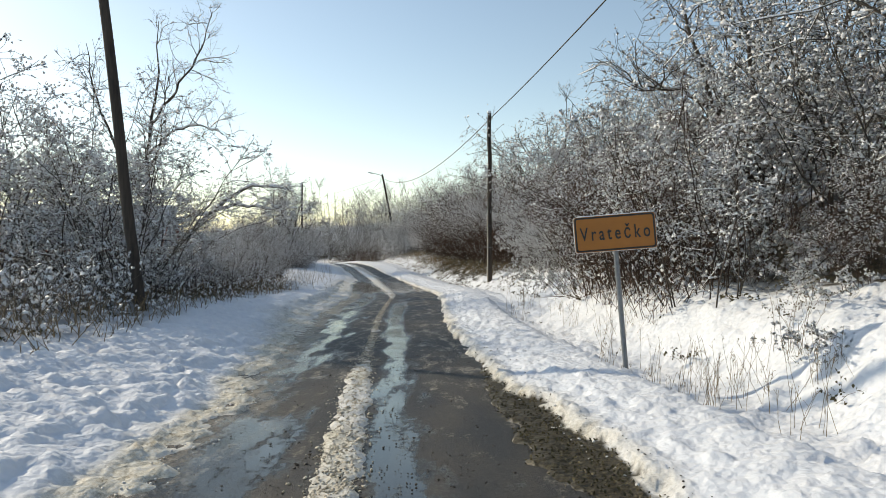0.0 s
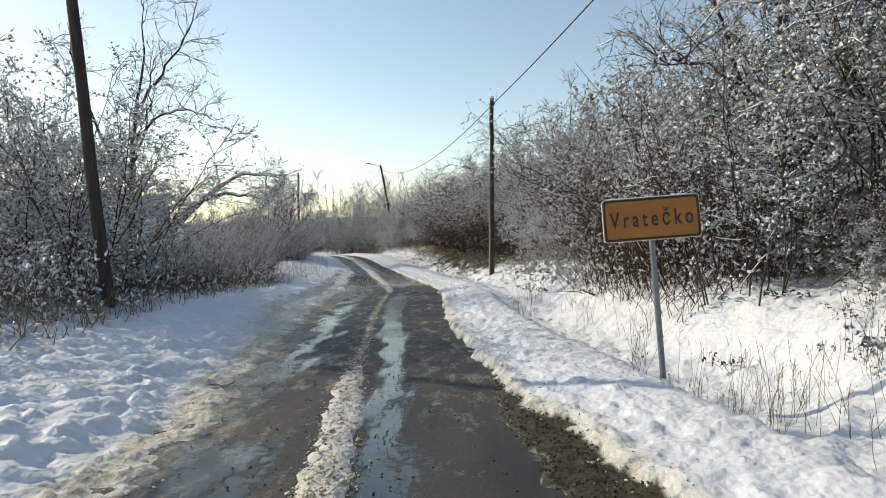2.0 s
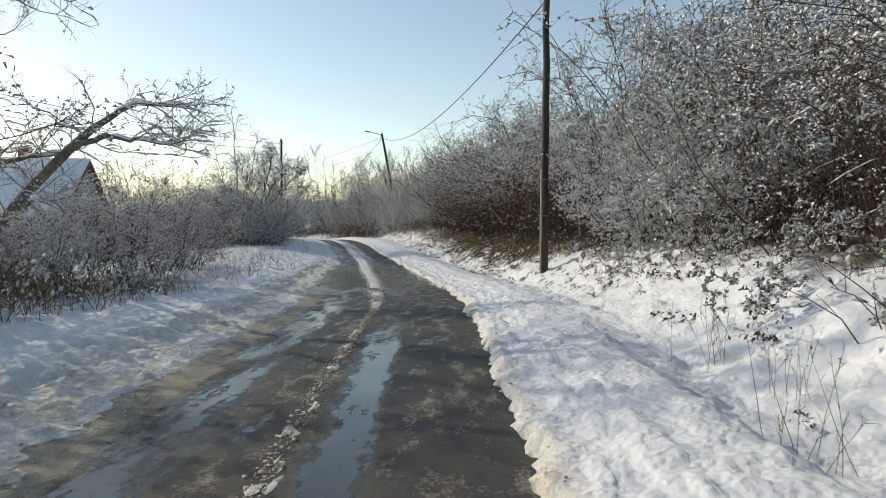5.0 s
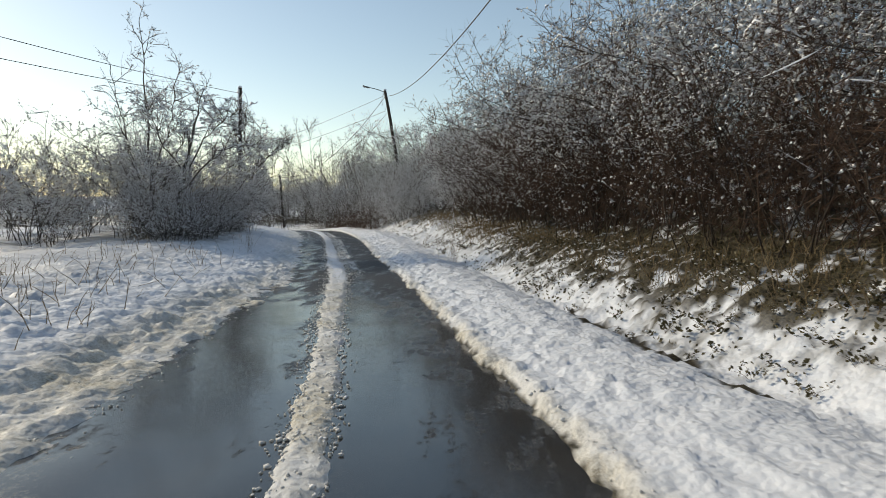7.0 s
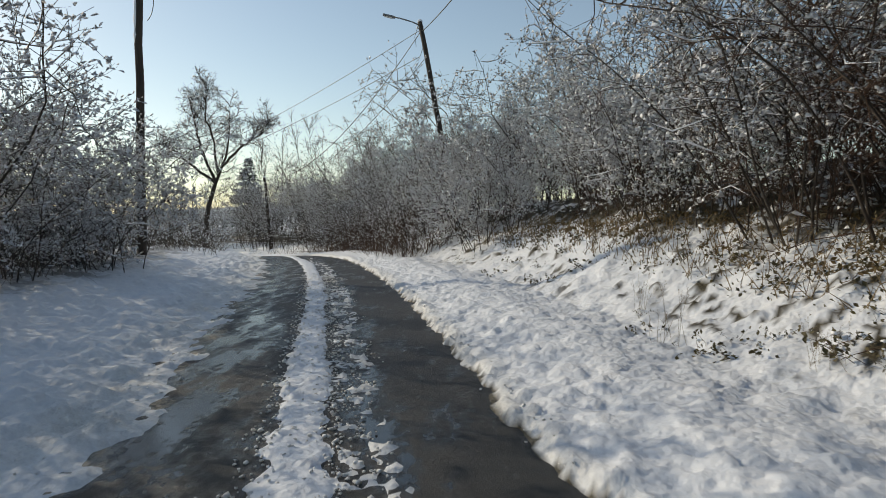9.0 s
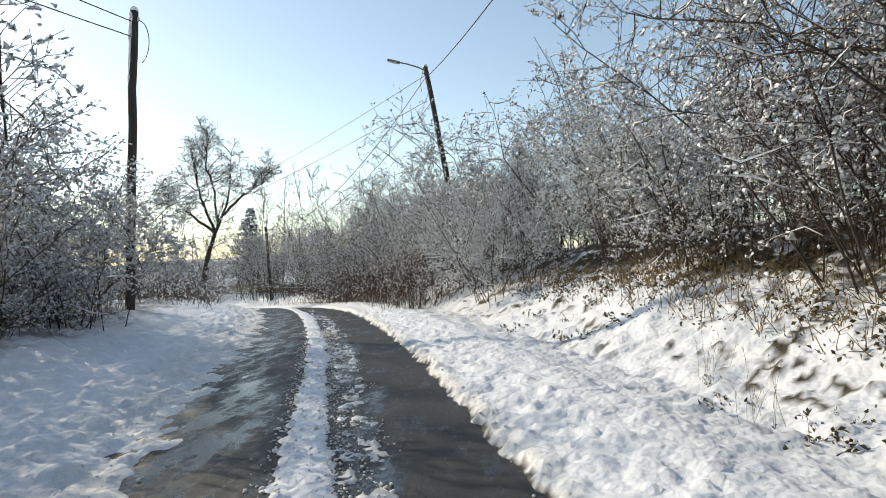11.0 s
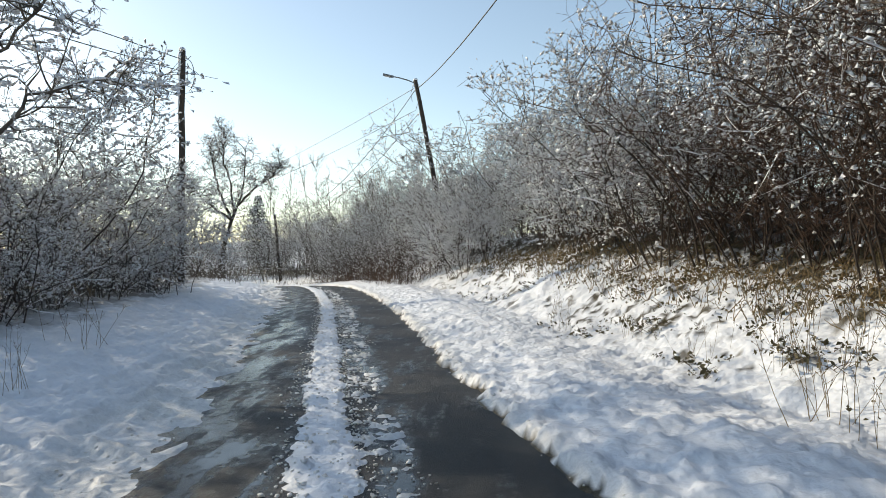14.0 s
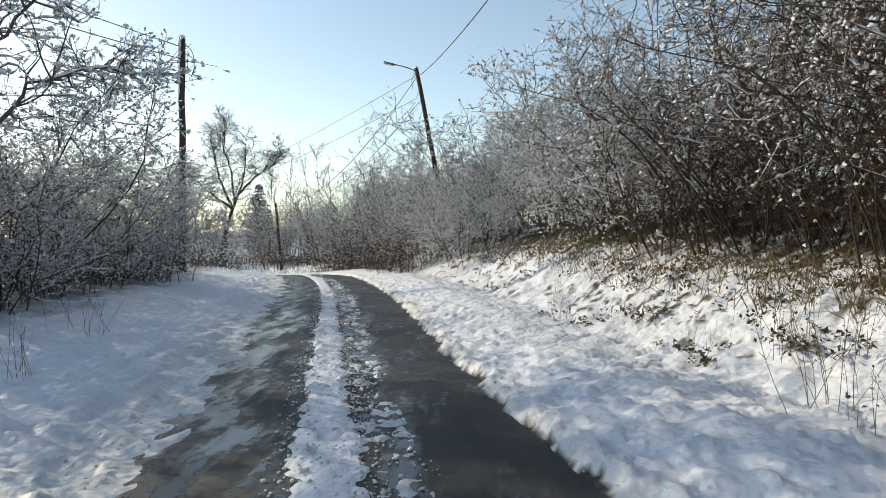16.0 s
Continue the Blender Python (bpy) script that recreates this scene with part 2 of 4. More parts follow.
def lie(x, y):
    """Height of the ground without snow, and the distance to the right of the road's right edge."""
    v = x - road_x(y)
    r = np.interp(v, [p[0] for p in RIGHT], [p[1] for p in RIGHT])
    r = r * (1 + 0.22 * step(51, 58, y) * (1 - step(68, 76, y)))
    r = np.minimum(r, 1.7) + np.maximum(r - 1.7, 0) * (1 - 0.93 * step(34, 74, y))
    r = r - 0.13 * np.exp(-((v - 2.25) / 0.35) ** 2) * step(24, 31, y) * (1 - step(44, 48, y))
    r = r - 0.20 * np.exp(-((v - 2.9) / 0.6) ** 2) * (1 - step(9, 14, y)) - 0.24 * step(1.35, 1.75, v) * (1 - step(2.3, 3.4, v)) * (1 - step(15, 21, y))
    near = 1 - step(12, 26, y)
    l = np.interp(-v, [p[0] for p in LEFT], [p[1] for p in LEFT]) * (1 + 0.8 * near)
    rough = (fbm(x * 0.45, y * 0.45, 3, 3) - 0.5) * np.interp(np.abs(v + 1.7), [2, 4, 8, 60], [0, 0.12, 0.5, 3.0])
    return road_z(y) + np.where(v > -1.7, r, l) + rough + 9 * step(140, 330, y), v


def snow_cover(x, y, v):
    """Depth of the snow, and how dirty and how bare it is; bare also holds some painted shade."""
    e1, e2, e3 = fbm(x * 1.7, y * 1.7, 3, 1) - 0.5, fbm(x * 6, y * 6, 3, 2) - 0.5, fbm(x * 17, y * 17, 2, 4) - 0.5
    open_verge = 0.22 * step(2.5, 3.5, y) * (1 - step(5.6, 6.8, y)) + 0.25 * (1 - step(1, 3, y))
    edge = v + 0.13 - open_verge + 0.26 * e1 + 0.22 * e2
    right = 0.14 * step(0.0, 0.22, edge) + 0.05 * step(0.3, 1.0, edge)
    ragged = step(7.5, 10, y) * (1 - step(27, 31, y))
    d = np.abs(v - ridge_v(y) + 0.08 + 0.10 * e1) / (ridge_w(y) * (1 + 0.9 * e2) + 1e-3)
    ridge = 0.085 * (1 - step(0.35, 1.1, d)) * (1 - ragged * step(-0.2, 0.0, e1 + 0.6 * e2)) * (0.85 + 0.5 * e3)
    crumbs = step(43, 46, y) * (1 - step(0.4, 1.0, np.abs(v - ridge_v(y) - 0.38) / 0.34)) * step(-0.10, 0.12, e2 + 0.6 * e3) * 0.06 * (0.6 + 1.5 * e3 + 0.8 * e2)
    gone = left_edge(y) + 0.15 - v + 0.55 * e1 + 0.22 * e2
    ahead = step(38, 43, y)
    gone = gone + ahead * (0.42 + 0.40 * (fbm(x * 9, y * 2.2, 2, 21) - 0.5))
    thin = 0.085 * (1 - ahead) * step(0.0, 0.30, gone) * (0.75 + 0.9 * e2 + 0.4 * e3) + 0.105 * ahead * step(-0.1, 1.0, gone) * (0.92 + 0.45 * e2)
    left = thin + 0.085 * step(0.7, 1.3 + 0.5 * ahead, gone)
    soil = step(0.0, 0.12, v + 0.40 * (1 - step(4, 11, y)) + 0.5 * e1 + 0.2 * e2) * (v < 0.9) * step(1, 2.5, y) * (1 - step(10, 11.5, y))
    lip = 0.062 * step(-0.12, -0.05, v + 0.22 * e1 + 0.1 * e2) * (v < 0.4) * step(26, 30, y)
    soil = np.maximum(soil, lip / 0.068)
    earth = (soil > 0.3) * (right < 0.05)
    depth = np.maximum.reduce([right, ridge, crumbs, left, soil * (0.068 + 0.02 * e2)])
    pillow = np.abs(2 * fbm(x * 2.6, y * 2.6, 2, 6) - 1) * 2.0
    pebbly = np.abs(2 * fbm(x * 6.5, y * 6.5, 2, 7) - 1) * 1.9
    bank = np.maximum(step(1.2, 2.2, v), 0.15 * step(4.0, 4.8, -v))
    lumps = step(0.03, 0.12, depth) * (0.045 * e2 + 0.008 * e3 + 0.042 * (pebbly - 0.45) * (1.0 + 0.2 * bank) + (0.02 + 0.03 * bank) * (pillow - 0.4))
    clean = np.maximum(step(0.10, 0.42, edge), step(0.8 - 0.4 * (1 - step(9, 16, y)), 1.7 - 0.8 * (1 - step(9, 16, y)), gone))
    tyre = np.exp(-((v - ridge_v(y) + 0.05) / 0.2) ** 2) * step(40, 45, y)
    dirt = np.clip((1 - clean) * (0.75 + 1.2 * e1) * (1 - 0.55 * step(38, 44, y)) - 0.65 * tyre + 0.55 * (1 - step(9, 14, y)) * step(0.05, 0.3, gone) * (1 - step(0.4, 0.8, gone)), 0, 1)
    # Litter under the shrubs, carried far uphill to paint the thicket's inner shade.
    thicket = step(4.1, 5.0, v + 1.6 * e1) * (1.0 - 0.35 * step(14, 26, v)) + step(5.3, 6.6, -v + 1.2 * e1) * (1 - step(15, 18, -v)) * (0.72 - 0.45 * step(24, 28, y) * (1 - step(48, 52, y)))
    # The field-side share also stands in for a brown dashboard reflection.
    bare = thicket * step(-0.26, 0.0, e2 + 0.5 * e1) + step(0.13, 0.18, e2 + 0.4 * e3) * step(1.7, 2.6, v) * step(-0.08, 0.04, e1) * step(20, 28, y)
    bare = np.maximum(bare, (depth < 0.03) * (v > -0.3))
    bare = np.maximum(bare, earth)
    rank = step(2.0, 3.2, v) * (1 - step(5, 6, v)) * step(30, 34, y) * (1 - step(45, 48, y))
    bare = np.maximum(bare, rank * step(-0.02, 0.08, 0.8 * e1 + e2 + 0.3 * e3 + 0.18 * step(2.4, 3.8, v)))
    # Line of shade in the ditch, painted as broken patches of litter colour.
    ditch_shade = np.exp(-((v - 2.05 + 0.5 * e1) / 0.28) ** 2) * step(26, 28, y) * (1 - step(37, 39, y)) * step(-0.02, 0.08, e1 - 0.3 * e2)
    bare = np.maximum(bare, step(0.4, 0.7, ditch_shade))
    return depth + lumps, dirt, np.clip(bare, 0, 1)


def ground_z(x, y):
    z, v = lie(np.asarray(x, float), np.asarray(y, float))
    s, _, _ = snow_cover(np.asarray(x, float), np.asarray(y, float), v)
    return z + s - 0.05


# ---- meshes ----
def mesh_of(name, verts, faces, material, smooth=True):
    verts, faces = np.asarray(verts, np.float32), np.asarray(faces, np.int32)
    n = faces.shape[1]
    me = bpy.data.meshes.new(name)
    me.vertices.add(len(verts)), me.loops.add(faces.size), me.polygons.add(len(faces))
    me.vertices.foreach_set("co", verts.ravel())
    me.loops.foreach_set("vertex_index", faces.ravel())
    me.polygons.foreach_set("loop_start", np.arange(0, faces.size, n, dtype=np.int32))
    me.polygons.foreach_set("loop_total", np.full(len(faces), n, np.int32))
    me.polygons.foreach_set("use_smooth", np.full(len(faces), smooth))
    me.update(calc_edges=True)
    me.materials.append(material)
    return me


def child(name, me, parent, label=""):
    ob = new(name, me)
    ob.parent = parent
    return tagged(ob, label)


def sheet(name, xs, ys, z, material):
    nx, ny = len(xs[0]), len(ys)
    verts = np.stack([xs, np.repeat(ys[:, None], nx, 1), z], -1).reshape(-1, 3)
    i = (np.arange(ny - 1)[:, None] * nx + np.arange(nx - 1)[None]).ravel()
    return mesh_of(name, verts, np.stack([i, i + 1, i + 1 + nx, i + nx], -1), material)


def with_values(me, **values):
    for key, v in values.items():
        me.attributes.new(key, "FLOAT", "POINT").data.foreach_set("value", np.asarray(v, np.float32).ravel())
    return me


def grown(start, fine, end, factor=1.12, biggest=14):
    out, s = [start], fine
    while abs(out[-1] - end) > 0 and (out[-1] < end) == (start < end):
        s = min(s * factor, biggest)
        out.append(out[-1] + math.copysign(s, end - start))
    return out[1:]


def build_ground():
    vs = np.array(grown(-6.5, 0.07, -420)[::-1] + list(np.arange(-6.5, -4.4, 0.07)) + list(np.arange(-4.4, 0.8, 0.045))
                  + list(np.arange(0.8, 5.6, 0.068)) + grown(5.6, 0.07, 420, 1.16))
    ys = np.array(grown(1.5, 0.1, -110, 1.25)[::-1] + list(np.arange(1.5, 13, 0.07)) + list(np.arange(13, 31, 0.12)) + list(np.arange(31, 41, 0.085))
                  + list(np.arange(41, 58, 0.065)) + list(np.arange(58, 66, 0.13)) + grown(66, 0.1, 420, 1.16))
    vv, yy = np.meshgrid(vs, ys)
    xx = vv + road_x(yy)
    z, v = lie(xx, yy)
    s, dirt, bare = snow_cover(xx, yy, v)
    me = with_values(sheet("ground", xx, ys, z + s - 0.05, SNOW), dirt=dirt, bare=bare)
    tagged(new("ground", me), "snow-covered verges and banks with slush beside the wet road", "ground", kind="structure")


def build_road():
    vs, ys = np.arange(-4.6, 0.8, 0.1), np.array(list(np.arange(-14, 75, 0.18)) + list(np.arange(75, 130, 1.0)))
    vv, yy = np.meshgrid(vs, ys)
    xx = vv + road_x(yy)
    rut = np.exp(-((vv - ridge_v(yy) + 1.0) / 0.42) ** 2) + 0.9 * np.exp(-((vv - ridge_v(yy) - 0.45) / 0.25) ** 2)
    far = step(26, 31, yy) * (1 - step(37, 41, yy))
    wave = 0.30 * (fbm(xx * 0.9, yy * 0.9, 3, 12) - 0.5)
    stream = np.exp(-((vv - ridge_v(yy) - 0.34 + wave) / (0.17 + 0.06 * step(7, 10, yy) + wave)) ** 4) * (1 - step(18, 24, yy)) + np.exp(-((vv + 2.75 + wave) / 0.45) ** 4) * (1 - step(5.0, 5.8, yy))
    wet = 0.14 + 0.30 * rut + 0.46 * stream + 0.62 * far + 0.14 * step(37, 41, yy) + 0.22 * step(6, 9, yy) * (1 - step(24, 28, yy)) * np.exp(-((vv - ridge_v(yy) + 0.95) / 0.4) ** 2)
    slush = 0.40 * step(4, 9, yy) * (1 - step(26, 31, yy)) * (1 - 0.75 * rut) + 0.55 * np.exp(-((vv - left_edge(yy) - 0.1) / 0.45) ** 2) + 0.18 * (1 - step(5, 9, yy)) * (1 - rut) - 0.35 * step(29, 32, yy) - 0.25 * step(38, 42, yy) + 0.75 * step(38, 42, yy) * np.exp(-((vv - left_edge(yy) + 0.05) / 0.5) ** 2)
    z = road_z(yy) - 0.012 * rut + 0.012 * (fbm(xx * 2, yy * 1.2, 3, 9) - 0.5) - 0.09 * step(0.2, 0.8, vv) - 0.05 * step(3.7, 4.5, -vv)
    me = with_values(sheet("road", xx, ys, z, ROAD), wet=wet, slush=slush, earthy=1 - 0.85 * step(26, 38, yy))
    tagged(new("road", me), "wet grey asphalt road with meltwater in the wheel ruts", "road", kind="structure")


build_ground()
build_road()


# ---- strands: branches, stalks, snow ----
def unit(a):
    return a / np.maximum(np.linalg.norm(a, axis=-1, keepdims=True), 1e-9)


def strands(r, start, way, length, n, wobble=0.1, lift=0.0):
    """Wandering lines: K starts, ways and lengths give K x n points. lift: how far each step bends up (or down)."""
    p, d = np.array(start, float), unit(np.array(way, float))
    out = [p]
    for _ in range(n - 1):
        d = unit(d + wobble * r.normal(size=d.shape) + np.array([0, 0, lift]))
        p = p + d * (length / (n - 1))[:, None]
        out.append(p)
    return np.stack(out, 1)


def shoots(r, lines, per, low, high, length, n, spread=0.9, up=0.25, wobble=0.15, lift=0.0, along=0.55):
    """Side shoots of the lines; length in metres, shorter towards the tips."""
    k = len(lines)
    idx = np.repeat(np.arange(k), per)
    t = low + (high - low) * r.random(k * per) ** 0.7
    f = t * (lines.shape[1] - 1)
    i = np.minimum(f.astype(int), lines.shape[1] - 2)
    a, b = lines[idx, i], lines[idx, i + 1]
    start = a + (b - a) * (f - i)[:, None]
    side = r.normal(size=start.shape)
    way = unit(unit(b - a) * along + spread * unit(side) * 0.8 + np.array([0, 0, up]))
    size = length * (0.55 + 0.7 * r.random(k * per)) * (1.15 - 0.6 * t)
    return strands(r, start, way, size, n, wobble, lift)


def tubes(lines, radius, sides=3):
    """Vertices and quads of tubes along lines (K x n x 3) with radii (K x n)."""
    k, n, _ = lines.shape
    t = unit(np.gradient(lines, axis=1))
    ref = unit(np.random.default_rng(k).normal(size=(k, 1, 3)) + np.array([0.3, 0.2, 0]))
    a = unit(np.cross(t, ref))
    b = np.cross(t, a)
    ang = np.arange(sides) * 2 * math.pi / sides
    ring = lines[:, :, None] + radius[:, :, None, None] * (a[:, :, None] * np.cos(ang)[:, None] + b[:, :, None] * np.sin(ang)[:, None])
    base = np.arange(k)[:, None, None] * n * sides + np.arange(n - 1)[None, :, None] * sides
    j, j2 = np.arange(sides)[None, None], (np.arange(sides)[None, None] + 1) % sides
    q = np.stack([base + j, base + j2, base + j2 + sides, base + j + sides], -1).reshape(-1, 4)
    return ring.reshape(-1, 3), q


def taper(lines, thick, thin):
    k, n, _ = lines.shape
    return np.linspace(1, 0, n)[None] * (thick - thin) * np.ones((k, 1)) + thin


def joined(pieces):
    vs, fs, n = [], [], 0
    for v, f in pieces:
        vs.append(v), fs.append(f + n)
        n += len(v)
    return np.concatenate(vs), np.concatenate(fs)


def snow_on(r, lines, chance, thick, sides=4):
    """Snow lying along the upper side of the lines, in lumps."""
    keep = r.random(len(lines)) < chance
    l = lines[keep]
    if not len(l):
        l = lines[:1]
    k, n, _ = l.shape
    slope = np.abs(unit(np.gradient(l, axis=1))[:, :, 2])
    rad = thick * (0.35 + 0.9 * r.random((k, n))) * np.clip(1.15 - slope, 0.25, 1)
    rad[:, 0] *= 0.15
    rad[:, -1] *= 0.15
    l = l + np.array([0, 0, 1]) * (rad * 0.7)[:, :, None]
    return tubes(l, rad, sides)


def specks(r, lines, chance, long, thick):
    """Short clots of snow sitting on the lines: spindles of three faces, fattest in the middle."""
    l = lines[r.random(len(lines)) < chance]
    if not len(l):
        l = lines[:1]
    k, n, _ = l.shape
    f = (0.15 + 0.8 * r.random(k)) * (n - 1)
    i = np.minimum(f.astype(int), n - 2)
    a, d = l[np.arange(k), i], l[np.arange(k), i + 1] - l[np.arange(k), i]
    mid = a + d * (f - i)[:, None]
    d = unit(d) * np.array([1, 1, 0.8])
    half = (long * (0.45 + 1.0 * r.random(k)))[:, None] / 2
    rad = thick * (0.6 + 1.1 * r.random((k, 1)))
    side = unit(np.cross(d, [0.03, 0.02, 1.0]))
    up = unit(np.cross(side, d))
    shift = d * half * 0.5
    ring = [mid + up * rad * 1.5 + shift * r.normal(size=(k, 1)), mid + side * rad - up * rad * 0.3 + shift * r.normal(size=(k, 1)), mid - side * rad - up * rad * 0.3 + shift * r.normal(size=(k, 1))]
    v = np.stack([mid - d * half, *ring, mid + d * half], 1)
    q = np.array([(2, 4, 1, 0), (3, 4, 2, 0), (1, 4, 3, 0)])
    return v.reshape(-1, 3), (np.arange(k)[:, None, None] * 5 + q[None]).reshape(-1, 4)


def lumps(r, places, size, flat=0.75):
    """Small irregular lumps of snow: squat eight-cornered bodies as quads."""
    dirs = np.array([(x, y, z) for z in (-0.55, 0.75) for x, y in ((1, 0.15), (-0.1, 1), (-1, -0.2), (0.15, -1))], float)
    k = len(places)
    s = size * (0.45 + 0.5 * r.random((k, 1, 1)) + 1.1 * r.random((k, 1, 1)) ** 6)
    v = places[:, None] + dirs[None] * s * (0.45 + 1.1 * r.random((k, 8, 3))) * np.array([1, 1, flat])
    q = np.array([(0, 1, 5, 4), (1, 2, 6, 5), (2, 3, 7, 6), (3, 0, 4, 7), (4, 5, 6, 7), (3, 2, 1, 0)])
    return v.reshape(-1, 3), (np.arange(k)[:, None, None] * 8 + q[None]).reshape(-1, 4)


def high(r, lines, bottom, top):
    """Keeps lines that begin high enough: none below bottom, all above top."""
    keep = r.random(len(lines)) < np.clip((lines[:, 0, 2] - bottom) / (top - bottom), 0.04, 1)
    return lines[keep] if keep.any() else lines[:1]


def one_tube(line, thick, thin, sides=5):
    return tubes(line[None], taper(line[None], thick, thin), sides)


def make_bush(seed, height, spread, stems, side, twigs, snow, bark=None, twig=None, lean=0.5, clump=0.0, label="",
              frost=(0.15, 0.5), leaves=0, each=True, load=0.026, fine=2, rime=0.5):
    """A many-stemmed leafless shrub with snow on its twigs. frost: the heights, as shares, between which the snow sets in."""
    r = np.random.default_rng(seed)
    a = r.random(stems) * 2 * math.pi
    out = np.stack([np.cos(a), np.sin(a), 0 * a], -1)
    start = out * (spread * 0.3 * r.random((stems, 1))) - np.array([0, 0, 0.15])
    way = out * lean * r.random((stems, 1)) + np.array([0, 0, 1])
    l0 = strands(r, start, way, height * (0.62 + 0.38 * r.random(stems)), 9, 0.17, -0.025)
    l1 = shoots(r, l0, side, 0.06, 1.0, height * 0.25, 4, 1.1, 0.16, 0.30, -0.02, 0.38)
    l2 = shoots(r, l1, twigs, 0.10, 1.0, height * 0.115, 3 if each else 2, 1.05, 0.12, 0.36, -0.03, 0.5)
    l3 = shoots(r, l2, fine, 0.1, 1.0, height * 0.062, 2, 1.0, 0.12, along=0.7)
    top = (frost[0] * height, frost[1] * height)
    white = (r.random(len(l3)) < rime) & (r.random(len(l3)) < np.clip((l3[:, 0, 2] - top[0]) / (top[1] - top[0]), 0.12, 1))
    root = tagged(new("bush"), label, "bush")
    s = height / 4.0
    twigwork = [tubes(l1, taper(l1, 0.0065 * s, 0.003 * s)), tubes(l2, taper(l2, 0.0036 * s, 0.002 * s)), tubes(l3[~white], taper(l3[~white], 0.0026 * s, 0.0018 * s))]
    if each:
        for line in l0:
            child("stem", mesh_of("stem", *one_tube(line, 0.013 * s, 0.0045 * s, 4), bark or TWIG), root)
    else:
        twigwork.append(tubes(l0, taper(l0, 0.015 * s, 0.005 * s)))
    tagged(child("twigwork", mesh_of("twigwork", *joined(twigwork), twig or TWIG), root), kind="stuff")
    upper = high(r, l2, *top)
    bits = [snow_on(r, high(r, l1, *top), snow, load * 0.5, 3), specks(r, upper, snow, 0.075, load * 0.72), specks(r, upper, snow * 0.9, 0.055, load * 0.62),
            specks(r, upper, snow * 0.4 + clump, 0.06, load * 1.1), specks(r, l3[white], 1.0, 0.05 * s + 0.03, load * 0.52)]
    tagged(child("snow_load", mesh_of("snow_load", *joined(bits), LOAD), root, "snow lying along the twigs"), kind="stuff")
    if leaves:
        at = l2.reshape(-1, 3)
        at = at[r.permutation(len(at))[:leaves]]
        tagged(child("withered_foliage", mesh_of("withered_foliage", *leaf_bits(r, at, 0.035), LEAF), root, "withered brown-green leaves"), kind="stuff")
    return root


def leaf_bits(r, at, size):
    """Curled leaves, each folded along its rib."""
    k = len(at)
    a, b = unit(r.normal(size=(k, 3))), unit(r.normal(size=(k, 3)))
    b = unit(np.cross(a, b))
    c = np.cross(a, b)
    s = size * (0.6 + 0.8 * r.random((k, 1)))
    v = np.stack([at - a * s, at + b * s * 0.6 + c * s * 0.3, at + a * s * 1.1, at - b * s * 0.6 + c * s * 0.3, at - c * s * 0.1, at + a * s * 0.3], 1)
    q = np.array([(0, 1, 2, 5), (0, 5, 2, 3)])
    return v.reshape(-1, 3), (np.arange(k)[:, None, None] * 6 + q[None]).reshape(-1, 4)


def place(ob, x, y, turn=0, size=1.0, sink=0.05, tilt=0):
    m = pose(x, y, float(ground_z(x, y)) - sink, 0, tilt, turn) @ Matrix.Diagonal((size, size, size, 1))
    return copy_thing(ob, m)


def remove(ob):
    for o in (*ob.children_recursive, ob):
        bpy.data.objects.remove(o)

# ---- poles, lamp and cables ----
def round_bar(line, radii, sides=10):
    v, q = tubes(np.array([line], float), np.array([radii], float), sides)
    n = len(line)
    caps = [[(n - 1) * sides + i for i in range(sides)]]
    bm = bmesh.new()
    vs = [bm.verts.new(p) for p in v]
    for f in q.tolist() + caps:
        bm.faces.new([vs[i] for i in f])
    return bm


def part(name, bm, material, parent, label=""):
    me = bpy.data.meshes.new(name)
    bmesh.ops.recalc_face_normals(bm, faces=bm.faces)
    bm.to_mesh(me)
    bm.free()
    me.materials.append(material)
    me.polygons.foreach_set("use_smooth", [len(p.vertices) == 4 for p in me.polygons])
    return child(name, me, parent, label)


def box(size, at=(0, 0, 0), bevel=0.0, turn=None):
    bm = bmesh.new()
    bmesh.ops.create_cube(bm, size=1.0)
    bmesh.ops.scale(bm, vec=size, verts=bm.verts)
    if bevel:
        bmesh.ops.bevel(bm, geom=bm.edges[:], offset=bevel, segments=2, affect="EDGES", profile=0.5)
    if turn:
        bmesh.ops.transform(bm, matrix=turn, verts=bm.verts)
    bmesh.ops.translate(bm, vec=at, verts=bm.verts)
    return bm


